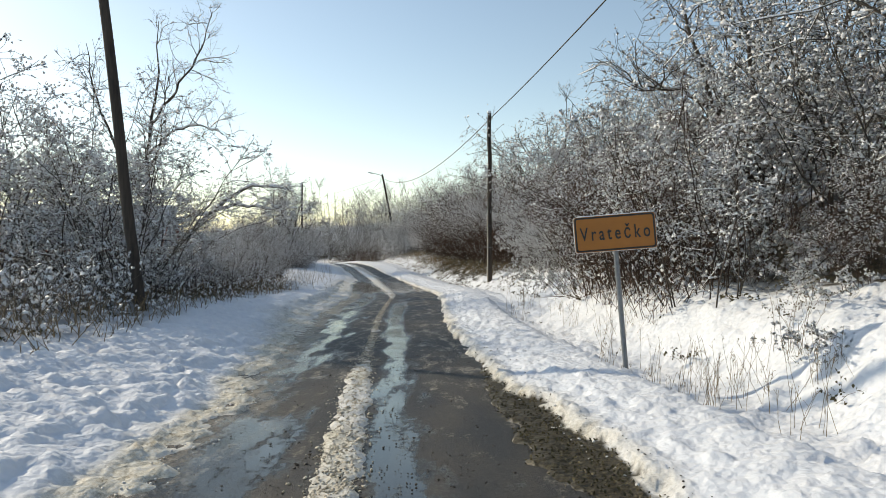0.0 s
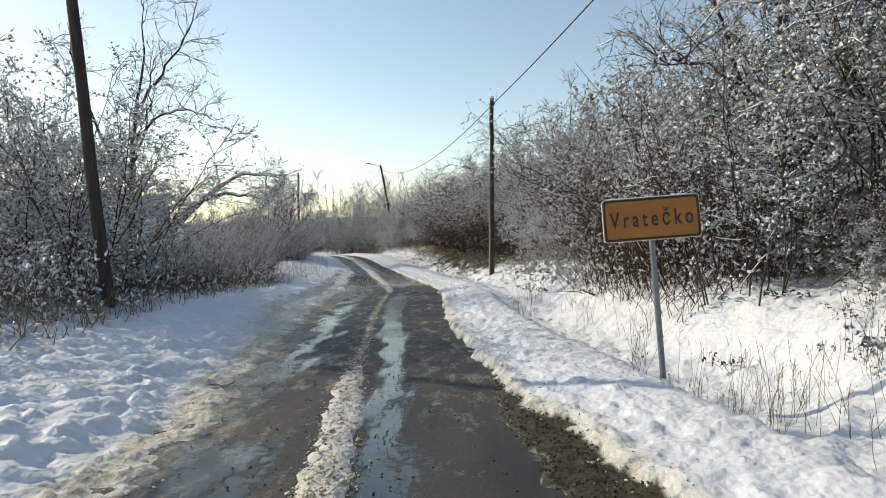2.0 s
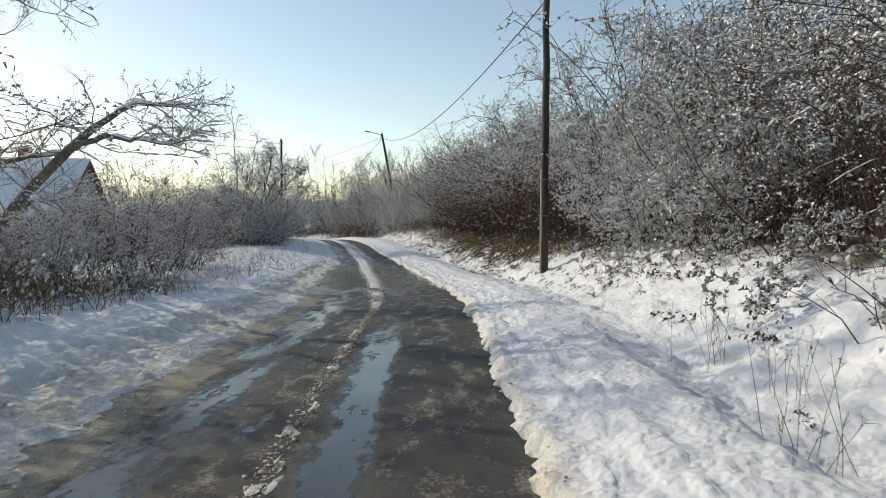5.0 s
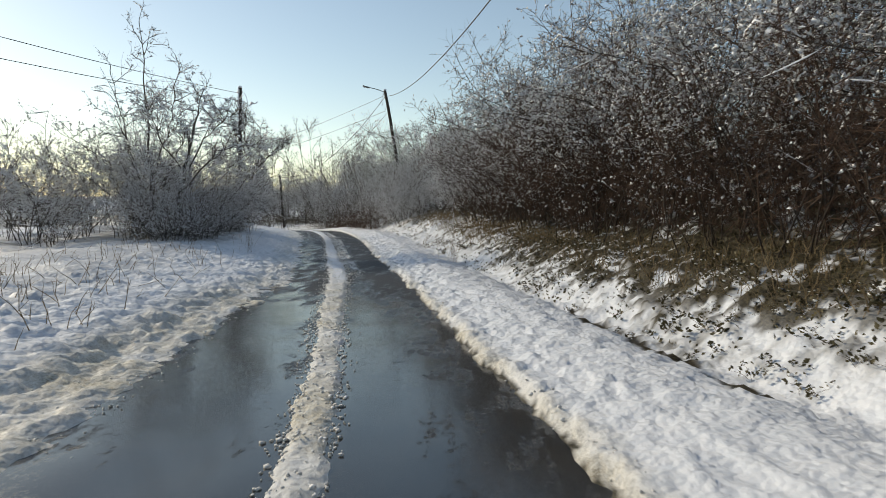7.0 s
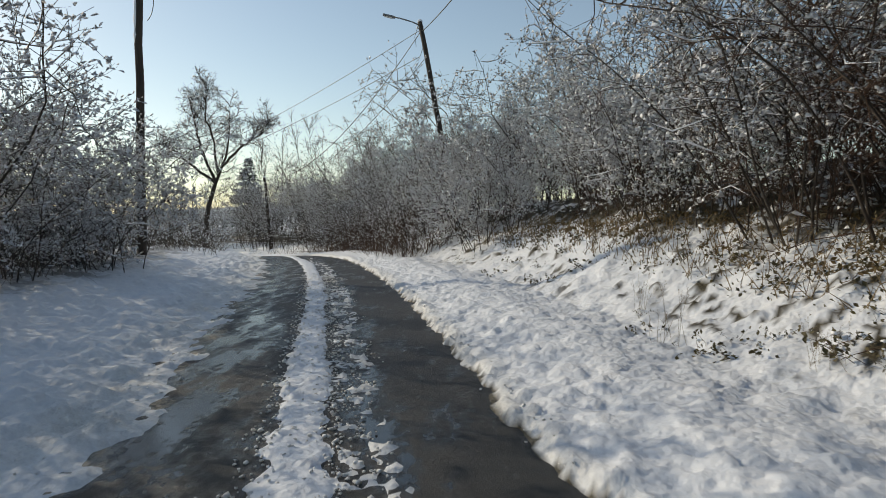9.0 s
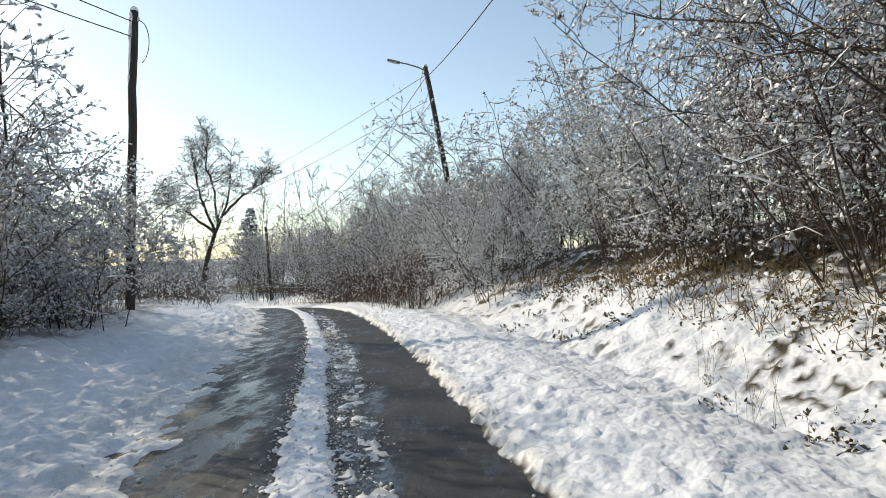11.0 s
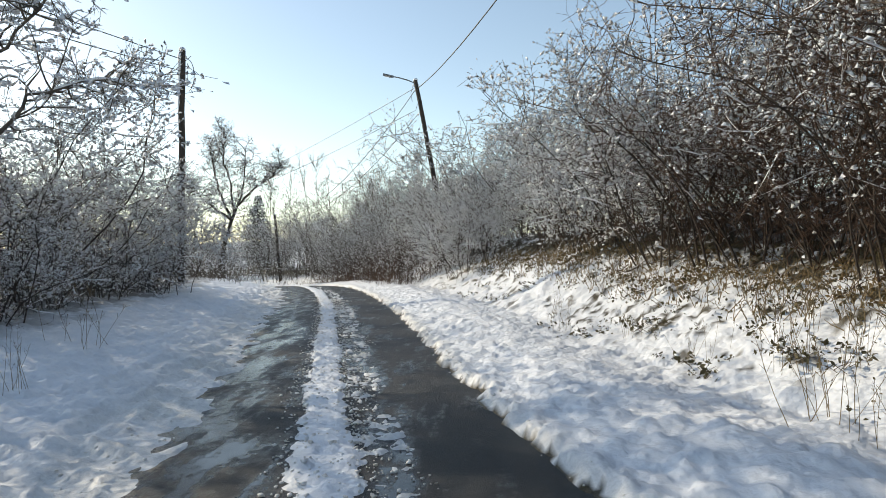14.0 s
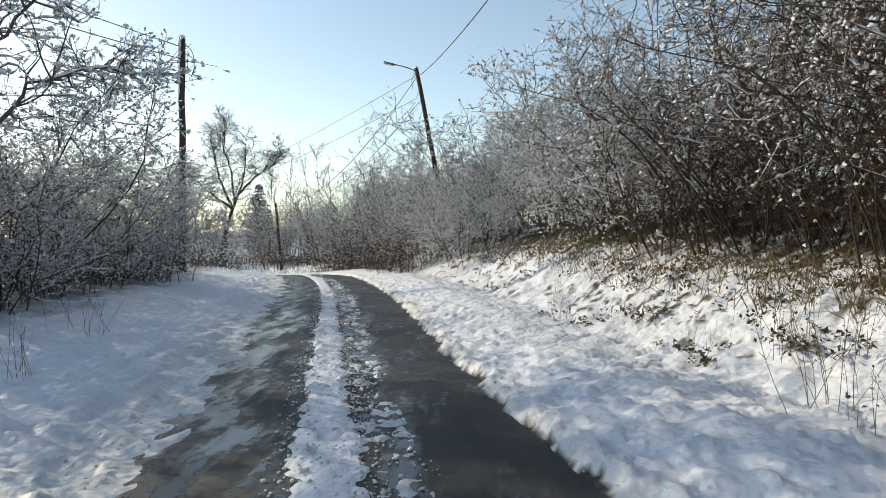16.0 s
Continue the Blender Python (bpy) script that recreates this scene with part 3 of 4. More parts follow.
def utility_pole(base, top, thick, label, foot=0.0, side=(-1, 0, 0), frosted=0.0):
    """A slightly crooked wooden pole with a bolted bracket and insulators near its head."""
    root = tagged(new("utility_pole"), label, "utility pole")
    root.location = base
    r = np.random.default_rng(int(abs(base[0] * 100)))
    d = np.array(top) - np.array(base)
    f = np.linspace(-0.4 / np.linalg.norm(d), 1, 9)
    line = f[:, None] * d + r.normal(size=(9, 3)) * np.array([0.012, 0.012, 0])
    part("pole", round_bar(line, np.linspace(thick, thick * 0.78, 9)), POLE, root)
    head = np.array(d)
    if foot:
        # Slim stub whose pale tone holds the lower pole's sunlit left side.
        g = np.linspace(-0.4 / np.linalg.norm(d), foot / np.linalg.norm(d), 5)
        stub = g[:, None] * d + np.array(side) * thick * 0.75
        part("stub", round_bar(stub, [thick * 0.5] * 5, 8), SUNLIT_STUB, root, "slim pale stub on the pole, coloured as its sunlit side")
        for h in (0.55, 0.9):
            ring = np.array([(math.cos(a) * thick * 1.35, math.sin(a) * thick * 1.35, 0) for a in np.linspace(0, 2 * math.pi, 13)])
            part("clamp", round_bar(ring + d * h * foot / np.linalg.norm(d) + np.array(side) * thick * 0.3, [0.012] * 13, 5), ZINC, root)
    part("bracket", round_bar([head - [0.13, 0, 0.28], head - [0.02, 0, 0.28], head + [0.13, 0, -0.28]], [0.014] * 3, 6), ZINC, root)
    for s in (-0.13, 0.13):
        p = head + [s, 0, -0.28]
        part("insulator", round_bar([p, p + [0, 0, 0.03], p + [0, 0, 0.05], p + [0, 0, 0.09], p + [0, 0, 0.11]], [0.02, 0.032, 0.022, 0.03, 0.008], 8), WHITE, root)
    cap = [head + [0, 0, z] for z in (-0.01, 0.05, 0.10, 0.13)]
    part("snow_cap", round_bar(cap, [thick * 0.85, thick * 0.9, thick * 0.6, 0.01], 9), LOAD, root, "small cap of snow")
    if frosted:
        g = np.linspace(1 - frosted, 0.99, 14)
        line = g[:, None] * d + np.array((-0.75, -0.66, 0)) * thick * 0.62
        part("snow_crust", round_bar(line, thick * (0.38 + 0.25 * r.random(14)), 7), LOAD, root, "snow plastered on the windward side")
    return root


utility_pole((-5.15, 11.4, float(ground_z(-5.15, 11.4))), (-6.05, 11.5, 8.3), 0.112, "dark leaning wooden utility pole among snowy shrubs")
utility_pole((2.65, 29.36, float(ground_z(2.65, 29.36))), (2.64, 29.36, 8.3), 0.115, "dark wooden utility pole with a pale sunlit-toned stub on the bank", foot=2.9)
utility_pole((-14.28, 63.0, float(ground_z(-14.28, 63.0))), (-14.28, 63.0, 8.3), 0.125, "upright dark wooden utility pole with snow on its head", frosted=0.27)
utility_pole((-20.9, 95.0, float(ground_z(-20.9, 95.0))), (-21.4, 95.0, 5.1), 0.13, "short grey utility pole beyond the crest")
LAMP_TOP = np.array((-7.45, 74.0, 10.25))
base = np.array((-5.85, 74.0, float(ground_z(-5.85, 74.0))))
lamp = utility_pole(tuple(base), tuple(LAMP_TOP), 0.13, "leaning dark utility pole carrying a street lamp")
lamp.name = "street_lamp"
lamp["category"] = "street lamp"
rel = LAMP_TOP - base
arm = [rel + [0, 0, -0.15], rel + [-0.35, -0.05, 0.0], rel + [-0.8, -0.12, 0.12], rel + [-1.15, -0.18, 0.18]]
part("arm", round_bar(arm, [0.03] * 4, 8), ZINC, lamp, "thin steel lamp arm")
lamp_head = part("lamp_head", box((0.55, 0.18, 0.09), tuple(rel + [-1.35, -0.2, 0.22]), 0.03, pose(0, 0, 0, 0, 12, 8)), ZINC, lamp, "grey flat lamp head")
part("diffuser", box((0.36, 0.12, 0.03), tuple(rel + [-1.37, -0.2, 0.165]), 0.01, pose(0, 0, 0, 0, 12, 8)), WHITE, lamp_head)
for s, z0, z1 in ((0.10, -0.3, -1.5), (-0.10, -0.25, -1.1)):
    part("drop_cable", round_bar([rel + [s, -0.1, z0], rel + [s * 2.2, -0.15, (z0 + z1) / 2], rel + [s - 0.05 * z1 * -1, -0.12, z1]], [0.011] * 3, 5), CABLE, lamp)


def cable(a, b, sag, thick=0.014, label="black overhead cable between the utility poles"):
    a, b = np.array(a, float), np.array(b, float)
    f = np.linspace(0, 1, 25)[:, None]
    line = a + (b - a) * f - np.array([0, 0, 1]) * sag * 4 * f * (1 - f)
    root = tagged(new("overhead_cable", None), label, "cable", group="overhead cables")
    root.location = tuple(a)
    part("wire", round_bar(line - a, [thick] * 25, 5), CABLE, root)


RTOP, LTOP = (2.70, 29.3, 8.05), (-14.28, 63.0, 8.0)
cable(RTOP, (8.0, -12, 9.0), 0.5, 0.02)
cable(RTOP, tuple(LAMP_TOP + [0.1, 0, -0.4]), 1.5, 0.02)
cable(LAMP_TOP + [0, 0, -0.35], (-38, 112, 7.6), 0.7)
cable(LAMP_TOP + [0, 0, -1.5], (-38, 112, 6.8), 0.7)
cable(LAMP_TOP + [0, 0, -0.45], (-21.4, 95, 4.9), 1.7, 0.018)
cable(LAMP_TOP + [0.2, 0, -1.6], (-21.4, 95, 4.6), 1.6)
cable(LTOP, (-25, 22, 8.4), 0.8)
cable((-14.28, 63.0, 7.6), (-25, 22, 7.2), 0.9)
loop = tagged(new("slack_cable"), "slack loop of black cable hanging at the pole head", "cable", group="overhead cables")
loop.location = LTOP
part("wire", round_bar([(0.1 + 0.32 * math.sin(a), 0, -0.55 + 0.6 * math.cos(a)) for a in np.linspace(0.1, 2.7, 12)], [0.012] * 12, 5), CABLE, loop)


# ---- the place-name sign ----
def make_sign():
    root = tagged(new("road_sign"), "orange place-name sign with a black border on a grey steel post", "road sign")
    root.matrix_world = pose(3.12, 6.98, float(ground_z(3.12, 6.98)) - 0.03, -2.0, -4.3, -3.0)
    part("post", round_bar([(0, 0.03, -0.4), (0, 0.03, 0.8), (0, 0.03, 1.55), (0, 0.03, 1.98)], [0.032] * 4, 12), ZINC, root, "grey galvanised post")

    def slab(w, h, depth, y, radius, hole=None):
        bm = bmesh.new()

        def outline(w, h, radius):
            return [(sx * (w / 2 - radius) + radius * math.cos(a), sz * (h / 2 - radius) + radius * math.sin(a))
                    for sx, sz, a0 in ((1, 1, 0), (-1, 1, 90), (-1, -1, 180), (1, -1, 270))
                    for a in [radians(a0 + 22.5 * i) for i in range(5)]]
        ring = outline(w, h, radius)
        f = [bm.verts.new((x, y, z)) for x, z in ring]
        g = [bm.verts.new((x, y + depth, z)) for x, z in ring]
        n = len(ring)
        for i in range(n):
            bm.faces.new((f[i], f[(i + 1) % n], g[(i + 1) % n], g[i]))
        if hole:
            inner = outline(*hole)
            p = [bm.verts.new((x, y, z)) for x, z in inner]
            q = [bm.verts.new((x, y + depth, z)) for x, z in inner]
            for i in range(n):
                j = (i + 1) % n
                bm.faces.new((f[i], f[j], p[j], p[i])), bm.faces.new((g[i], g[j], q[j], q[i])), bm.faces.new((p[i], p[j], q[j], q[i]))
        else:
            bm.faces.new(f), bm.faces.new(g)
        return bm

    panel = part("panel", slab(1.0, 0.445, 0.025, -0.03, 0.035), ORANGE, root, "orange sheet panel")
    panel.location = (0, 0, 1.82)
    rim = part("rim", slab(1.012, 0.457, 0.03, -0.022, 0.04, (0.992, 0.437, 0.034)), WHITE, root, "pale folded rim")
    rim.location = (0, 0, 1.82)
    border = part("border", slab(0.985, 0.43, 0.004, -0.034, 0.032, (0.945, 0.39, 0.024)), BLACK, root, "black border line")
    border.location = (0, 0, 1.82)
    for z in (1.70, 1.94):
        part("clamp", box((0.10, 0.05, 0.04), (0, 0.03, z), 0.008), ZINC, root)
    text = bpy.data.curves.new("lettering", "FONT")
    text.body, text.size, text.extrude, text.align_x, text.align_y, text.space_character, text.offset = "Vratečko", 0.235, 0.002, "CENTER", "CENTER", 1.45, 0.0025
    holder = new("lettering", text)
    bpy.context.view_layer.update()
    me = bpy.data.meshes.new_from_object(holder.evaluated_get(bpy.context.evaluated_depsgraph_get()))
    bpy.data.objects.remove(holder)
    me.materials.clear()
    me.materials.append(BLACK)
    xs = [v.co.x for v in me.vertices]
    wide = max(xs) - min(xs)
    letters = child("lettering", me, root, "black place name lettering")
    letters.matrix_basis = pose(0, -0.0355, 1.815, 90, 0, 0) @ Matrix.Diagonal((0.86 / wide, 1.0, 1.0, 1))
    drift = [(-0.45 + 0.9 * i / 11, 0, 2.045) for i in range(12)]
    r = np.random.default_rng(5)
    part("snow_strip", round_bar(drift, 0.008 + 0.010 * r.random(12), 6), LOAD, root, "thin snow on the upper edge")


make_sign()


# ---- bushes ----
random.seed(3)
KINDS = [
    make_bush(11, 4.2, 3.2, 13, 12, 6, 1.0, BARK, TWIG, 0.6, 0.14, "leafless brown shrub with snow along its upper twigs", (-0.1, 0.25), 0, True, 0.029, 2, 0.8),
    make_bush(12, 4.8, 3.2, 14, 12, 6, 0.7, TWIG, RUST, 0.6, 0.05, "dense reddish-brown leafless shrub, lightly snowed at the top", (0.0, 0.6), 0, True, 0.025, 2, 0.5),
    make_bush(13, 3.8, 3.4, 13, 12, 6, 1.0, BARK, TWIG, 0.8, 0.25, "spreading leafless shrub loaded with thick snow", (0.0, 0.2), 0, True, 0.040, 2, 0.8),
    make_bush(14, 5.6, 2.8, 12, 12, 6, 1.0, BARK, GREY, 0.42, 0.12, "tall slender leafless shrub frosted with snow", (0.0, 0.2), 0, True, 0.030, 2, 0.85),
    make_bush(15, 1.7, 3.4, 16, 6, 4, 0.9, RUST, RUST, 1.5, 0.75, "low bramble thicket buried under heaped snow", (0.1, 0.5), 700, True, 0.05, 2, 0.3),
    make_bush(17, 4.8, 3.2, 15, 12, 6, 1.0, TWIG, RUST, 0.55, 0.45, "dense dark reddish-brown leafless thicket shrub with snow on its crown only", (0.34, 0.62), 0, True, 0.032, 2, 0.6),
    make_bush(16, 5.2, 2.8, 13, 12, 6, 1.0, TWIG, GREY, 0.45, 0.10, "upright leafless shrub rimed white to its finest twigs", (-0.05, 0.15), 0, True, 0.032, 2, 0.9),
    make_bush(18, 6.2, 2.4, 6, 13, 7, 1.0, BARK, GREY, 0.34, 0.15, "slender open-crowned leafless shrub white with snow", (-0.05, 0.1), 0, True, 0.034, 2, 0.95),
]
FAR = [
    make_bush(21, 5.0, 3.4, 10, 8, 5, 1.0, TWIG, TWIG, 0.5, 0.10, "leafless bush frosted white in the distance", (0.0, 0.4), 0, False, 0.038, 1, 0.85),
    make_bush(22, 6.5, 3.2, 9, 8, 5, 1.0, BARK, GREY, 0.4, 0.08, "tall leafless bush frosted white in the distance", (0.0, 0.35), 0, False, 0.038, 1, 0.85),
]


def hedge(rows, kinds, group):
    for x, y, size, k in rows:
        tagged(place(kinds[k], x, y, random.uniform(0, 360), size), group=group)


rows = []
y = 9.5
while y < 62:                                   # front row on the right bank
    dark = 30 < y < 56
    rows.append((road_x(y) + (4.0 if y < 16.5 else 4.6) + random.uniform(-0.4, 0.4) + (0.8 if 17 < y < 30 else 0.55 if y > 42 else 0), y, random.uniform(0.8, 1.0),
                 random.choice([5, 5, 1]) if y < 44 and dark else 1 if dark else random.choice([1, 0, 1]) if y < 17 else random.choice([0, 2, 1]) if y < 24 else random.choice([0, 0, 2, 0])))
    y += random.uniform(1.6, 2.1)
y = 4.0
while y < 28:                                   # second row, higher up
    rows.append((road_x(y) + 7.2 + random.uniform(-0.7, 0.8), y, random.uniform(1.0, 1.2) * 1.25, random.choice([0, 3, 2, 3])))
    y += random.uniform(2.3, 3.0)
y = 42.0
while y < 66:
    rows.append((road_x(y) + 7.0 + random.uniform(-0.6, 0.6), y, random.uniform(1.05, 1.3) if y < 54 else random.uniform(0.85, 1.05), 1 if y < 51 else random.choice([0, 0, 2])))
    y += random.uniform(2.1, 2.7)
rows += [(6.3, 12.5, 1.25, 2), (5.0, 22.5, 0.7, 2), (4.7, 26.0, 0.75, 2), (4.2, 27.8, 0.6, 2), (-4.8, 63.5, 0.9, 2), (-5.9, 67.5, 1.1, 2), (-5.4, 71.5, 1.3, 2), (-4.2, 69.5, 1.25, 0), (-5.2, 65.6, 0.8, 2)]
rows += [(1.6, 47.5, 1.2, 1), (0.9, 50, 1.2, 1), (2.6, 46, 1.25, 1), (1.9, 49.2, 1.3, 1), (0.1, 52, 1.2, 1), (3.0, 44, 1.2, 5), (3.9, 41, 1.2, 5), (4.6, 38, 1.2, 5), (5.2, 35, 1.1, 5), (3.4, 47.6, 1.4, 1), (-0.8, 54.2, 1.2, 0)]
rows += [(3.6, 18.5, 0.5, 4), (4.2, 21.8, 0.55, 4), (3.4, 25.0, 0.5, 4), (4.8, 18.2, 0.6, 4), (3.9, 15.9, 0.4, 4), (5.0, 23.8, 0.75, 2), (4.6, 25.6, 0.6, 4), (6.4, 7.4, 0.36, 1), (7.1, 8.4, 0.45, 5), (4.9, 6.0, 0.30, 4), (5.6, 7.2, 0.42, 4), (6.5, 8.5, 0.5, 4), (6.3, 9.3, 0.6, 4), (6.9, 10.4, 0.7, 4), (5.6, 10.2, 0.45, 4), (4.6, 20.0, 0.6, 4), (3.9, 23.4, 0.55, 4), (5.4, 16.5, 0.6, 4)]
hedge(rows, KINDS, "bushes on the bank")
rows = []
y = 13.6
while y < 24:
    rows.append((road_x(y) - 7.6 + random.uniform(-0.6, 0.4), y, random.uniform(0.9, 1.1) * (1.0 if y < 16 else 0.42), random.choice([6, 6, 3]) if y < 16 else random.choice([0, 2])))
    y += random.uniform(1.7, 2.3)
y = 48.5
while y < 62:                                   # low front, tall behind
    rows.append((road_x(y) - 7.0 + random.uniform(-0.5, 0.5), y, random.uniform(0.5, 0.68), random.choice([7, 6, 7])))
    y += random.uniform(2.1, 2.7)
y = 51
while y < 63:
    rows.append((road_x(y) - 9.2 + random.uniform(-0.6, 0.6), y, random.uniform(0.85, 1.05), random.choice([7, 3, 7])))
    y += random.uniform(2.5, 3.2)
rows += [(-11.2, 14.6, 0.9, 7), (-7.7, 17.6, 0.75, 7), (-9.3, 16.6, 0.95, 7), (-11.6, 17.4, 1.1, 7), (-10.4, 15.6, 1.2, 6), (-12.5, 18.0, 1.2, 6), (-12.2, 15.6, 1.4, 6), (-14.2, 20.5, 1.4, 6), (-6.9, 24, 0.6, 0), (-7.4, 26, 0.65, 1), (-7.6, 28, 0.65, 0), (-8.2, 30, 0.65, 1), (-9.6, 29, 0.7, 0), (-9.4, 31.5, 0.55, 0), (-8.8, 33.0, 0.45, 1), (-10.6, 33, 0.5, 0),
         (-9.8, 32.0, 0.55, 7), (-11.5, 33.5, 0.6, 7), (-13.0, 31.0, 0.65, 7), (-17.2, 52.5, 1.05, 7), (-13.8, 51.6, 1.05, 7), (-13.4, 54.6, 1.1, 7), (-14.8, 57.6, 1.0, 7), (-15.2, 60.4, 0.95, 7), (-16.8, 62.0, 0.95, 7), (-16.0, 49.0, 0.9, 0), (-12.9, 58.5, 0.9, 2), (-18.5, 60, 1.0, 3)]
rows += [(-5.9, 16.0, 0.5, 4), (-6.3, 18.6, 0.55, 4), (-6.6, 21.0, 0.5, 4), (-6.0, 13.2, 0.45, 4)]
hedge(rows, KINDS, "bushes on the field side")
rows = []
y = 27.0
while y < 42:                                   # second row behind the dark thicket
    rows.append((road_x(y) + 7.3 + random.uniform(-0.7, 0.7), y, random.uniform(1.1, 1.3), random.choice([0, 1])))
    y += random.uniform(1.9, 2.5)
for k in range(19):                             # round the bend beyond the crest
    y = 63.5 + k * 2.0
    rows.append((road_x(y) + 3.9 + random.uniform(-0.6, 0.6), y, random.uniform(1.0, 1.3) * (0.62 + 0.38 * float(step(68, 80, y))), k % 2))
for k in range(9):                              # close to the road past the crest
    y = 67 + k * 2.0
    rows.append((road_x(y) + 2.1 + random.uniform(-0.4, 0.4), y, random.uniform(0.55, 0.75), k % 2))
for k in range(15):
    y = 66 + k * 2.4
    rows.append((road_x(y) + 7.8 + random.uniform(-1, 1), y, random.uniform(1.15, 1.35), k % 2))
for k in range(10):
    y = 8 + 6.0 * k
    rows.append((road_x(y) + 10.3 + random.uniform(-1, 1.2), y, random.uniform(1.1, 1.35), k % 2))
for k in range(5):
    y = 49 + 3.2 * k
    rows.append((road_x(y) - 13 - random.uniform(0, 5), y, random.uniform(0.75, 0.9), k % 2))
for k in range(9):
    rows.append((-22 - 2.2 * k + random.uniform(-1, 1), 74 + random.uniform(-4, 10), random.uniform(0.75, 1.05), k % 2))
for k in range(16):
    rows.append((-15.5 - 1.6 * k + random.uniform(-1, 1), 98 + 0.7 * k + random.uniform(-3, 5), random.uniform(0.95, 1.2), k % 2))
for k in range(12):
    rows.append((-27 - 3.0 * k + random.uniform(-1, 1), 58 + random.uniform(-6, 14), random.uniform(1.0, 1.3), k % 2))
rows += [(-21.5, 49.5, 0.8, 1), (-18.4, 51.5, 0.8, 1), (-20.0, 53.0, 0.9, 0), (-24.5, 52.0, 0.9, 1), (-15.2, 55.5, 0.9, 1)]
hedge(rows, FAR, "distant bushes")
for k in KINDS + FAR:
    remove(k)


# ---- trees ----
def make_tree(name, label, limbs, per, length, twigs, seed, snow=0.6, thick=0.16, bark=None, clump=0.05, finer=True, wood=1.0):
    """A leafless tree: limbs are lines of points, the first one the trunk, each with its thickness."""
    r = np.random.default_rng(seed)
    root = tagged(new(name), label, "tree")
    base = np.array(limbs[0][0][0], float)
    root.location = tuple(base)
    all_lines = []
    for i, (pts, t0, t1) in enumerate(limbs):
        pts = np.array(pts, float) - base
        f = np.linspace(0, len(pts) - 1, 14)
        line = np.stack([np.interp(f, np.arange(len(pts)), pts[:, c]) for c in range(3)], -1)
        line[1:-1] = (line[:-2] + 2 * line[1:-1] + line[2:]) / 4
        line[1:-1] += r.normal(size=(12, 3)) * 0.045
        child("trunk" if i == 0 else "limb", mesh_of("trunk", *one_tube(line, t0, min(t1, 0.012), 8), bark or BARK), root)
        all_lines.append(line)
    l0 = np.stack(all_lines)
    l1 = shoots(r, l0, int(per * 1.25), 0.25, 1.0, length, 7, 1.0, 0.25, 0.24, 0.0, 0.5)
    l2 = shoots(r, l1, twigs, 0.12, 1.0, length * 0.45, 4, 1.0, 0.2, 0.26)
    l3 = shoots(r, l2, 3, 0.2, 1.0, length * 0.2, 2, 0.9, 0.1, 0.2) if finer else l2[:1]
    work = joined([tubes(l1, taper(l1, 0.018 * wood, 0.006 * wood), 4), tubes(l2, taper(l2, 0.007 * wood, 0.0035 * wood)), tubes(l3, taper(l3, 0.004 * wood, 0.0025 * wood))])
    tagged(child("branchwork", mesh_of("branchwork", *work, bark or BARK), root), kind="stuff")
    bits = [snow_on(r, l0[:, 2:], 1.0, thick * 0.45, 5), snow_on(r, l1, snow, 0.024), snow_on(r, l2, snow * 0.85, 0.022, 3), specks(r, l2, snow * 0.5, 0.14, 0.03), specks(r, l3, snow * 0.6, 0.08, 0.016)]
    tips = l2[:, -1]
    some = tips[r.random(len(tips)) < clump]
    if len(some):
        bits.append(lumps(r, some, 0.05))
    tagged(child("snow_load", mesh_of("snow_load", *joined(bits), LOAD), root, "snow lying along the branches"), kind="stuff")
    return root


gz = lambda x, y: float(ground_z(x, y)) - 0.1
make_tree("bent_tree", "leafless tree with a low bent trunk and snow-lined limbs",
          [([(-12.3, 27.4, gz(-12.3, 27.4)), (-11.9, 27.4, 1.5), (-10.5, 27.4, 2.95), (-9.25, 27.4, 4.1), (-8.5, 27.3, 4.65), (-7.6, 27.2, 4.8), (-6.3, 27.1, 4.55)], 0.19, 0.03),
           ([(-14.1, 27.8, 1.6), (-12.3, 27.6, 3.2), (-11.0, 27.5, 3.45), (-9.8, 27.4, 3.55)], 0.14, 0.05),
           ([(-9.6, 27.4, 3.7), (-8.6, 27.2, 3.95), (-7.4, 27.1, 3.75), (-6.6, 27, 3.7)], 0.085, 0.02),
           ([(-12.2, 27.4, 0.6), (-11.2, 27.2, 1.9), (-10.6, 27.1, 2.3), (-10.0, 27.1, 2.35)], 0.10, 0.03),
           ([(-13.6, 27.4, 0.4), (-12.9, 27.1, 1.6), (-12.2, 27.0, 2.6), (-11.9, 27, 3.2)], 0.12, 0.03)], 12, 1.9, 6, 31, 1.0, 0.17, LICHEN)
make_tree("tree", "tall leafless tree with a forked trunk and snow on its limbs",
          [([(-12.2, 25.7, gz(-12.2, 25.7)), (-12.0, 25.7, 3), (-11.9, 25.7, 5.5), (-11.6, 25.7, 8), (-11.3, 25.6, 11.5)], 0.17, 0.04),
           ([(-12.0, 25.7, 4.2), (-12.9, 25.6, 5.6), (-13.8, 25.4, 8.0), (-14.2, 25.3, 10.5)], 0.09, 0.03),
           ([(-11.8, 25.7, 6.0), (-10.8, 25.6, 6.9), (-9.6, 25.5, 7.2), (-8.6, 25.4, 6.7)], 0.06, 0.02),
           ([(-11.7, 25.7, 7.2), (-10.7, 25.9, 8.8), (-9.8, 26.1, 10.2), (-9.3, 26.2, 12)], 0.06, 0.02),
           ([(-11.9, 25.7, 5.0), (-11.2, 25.2, 6.0), (-10.9, 25.0, 7.6), (-10.6, 24.9, 9.0)], 0.05, 0.02)], 11, 2.2, 6, 32, 0.7, 0.12)
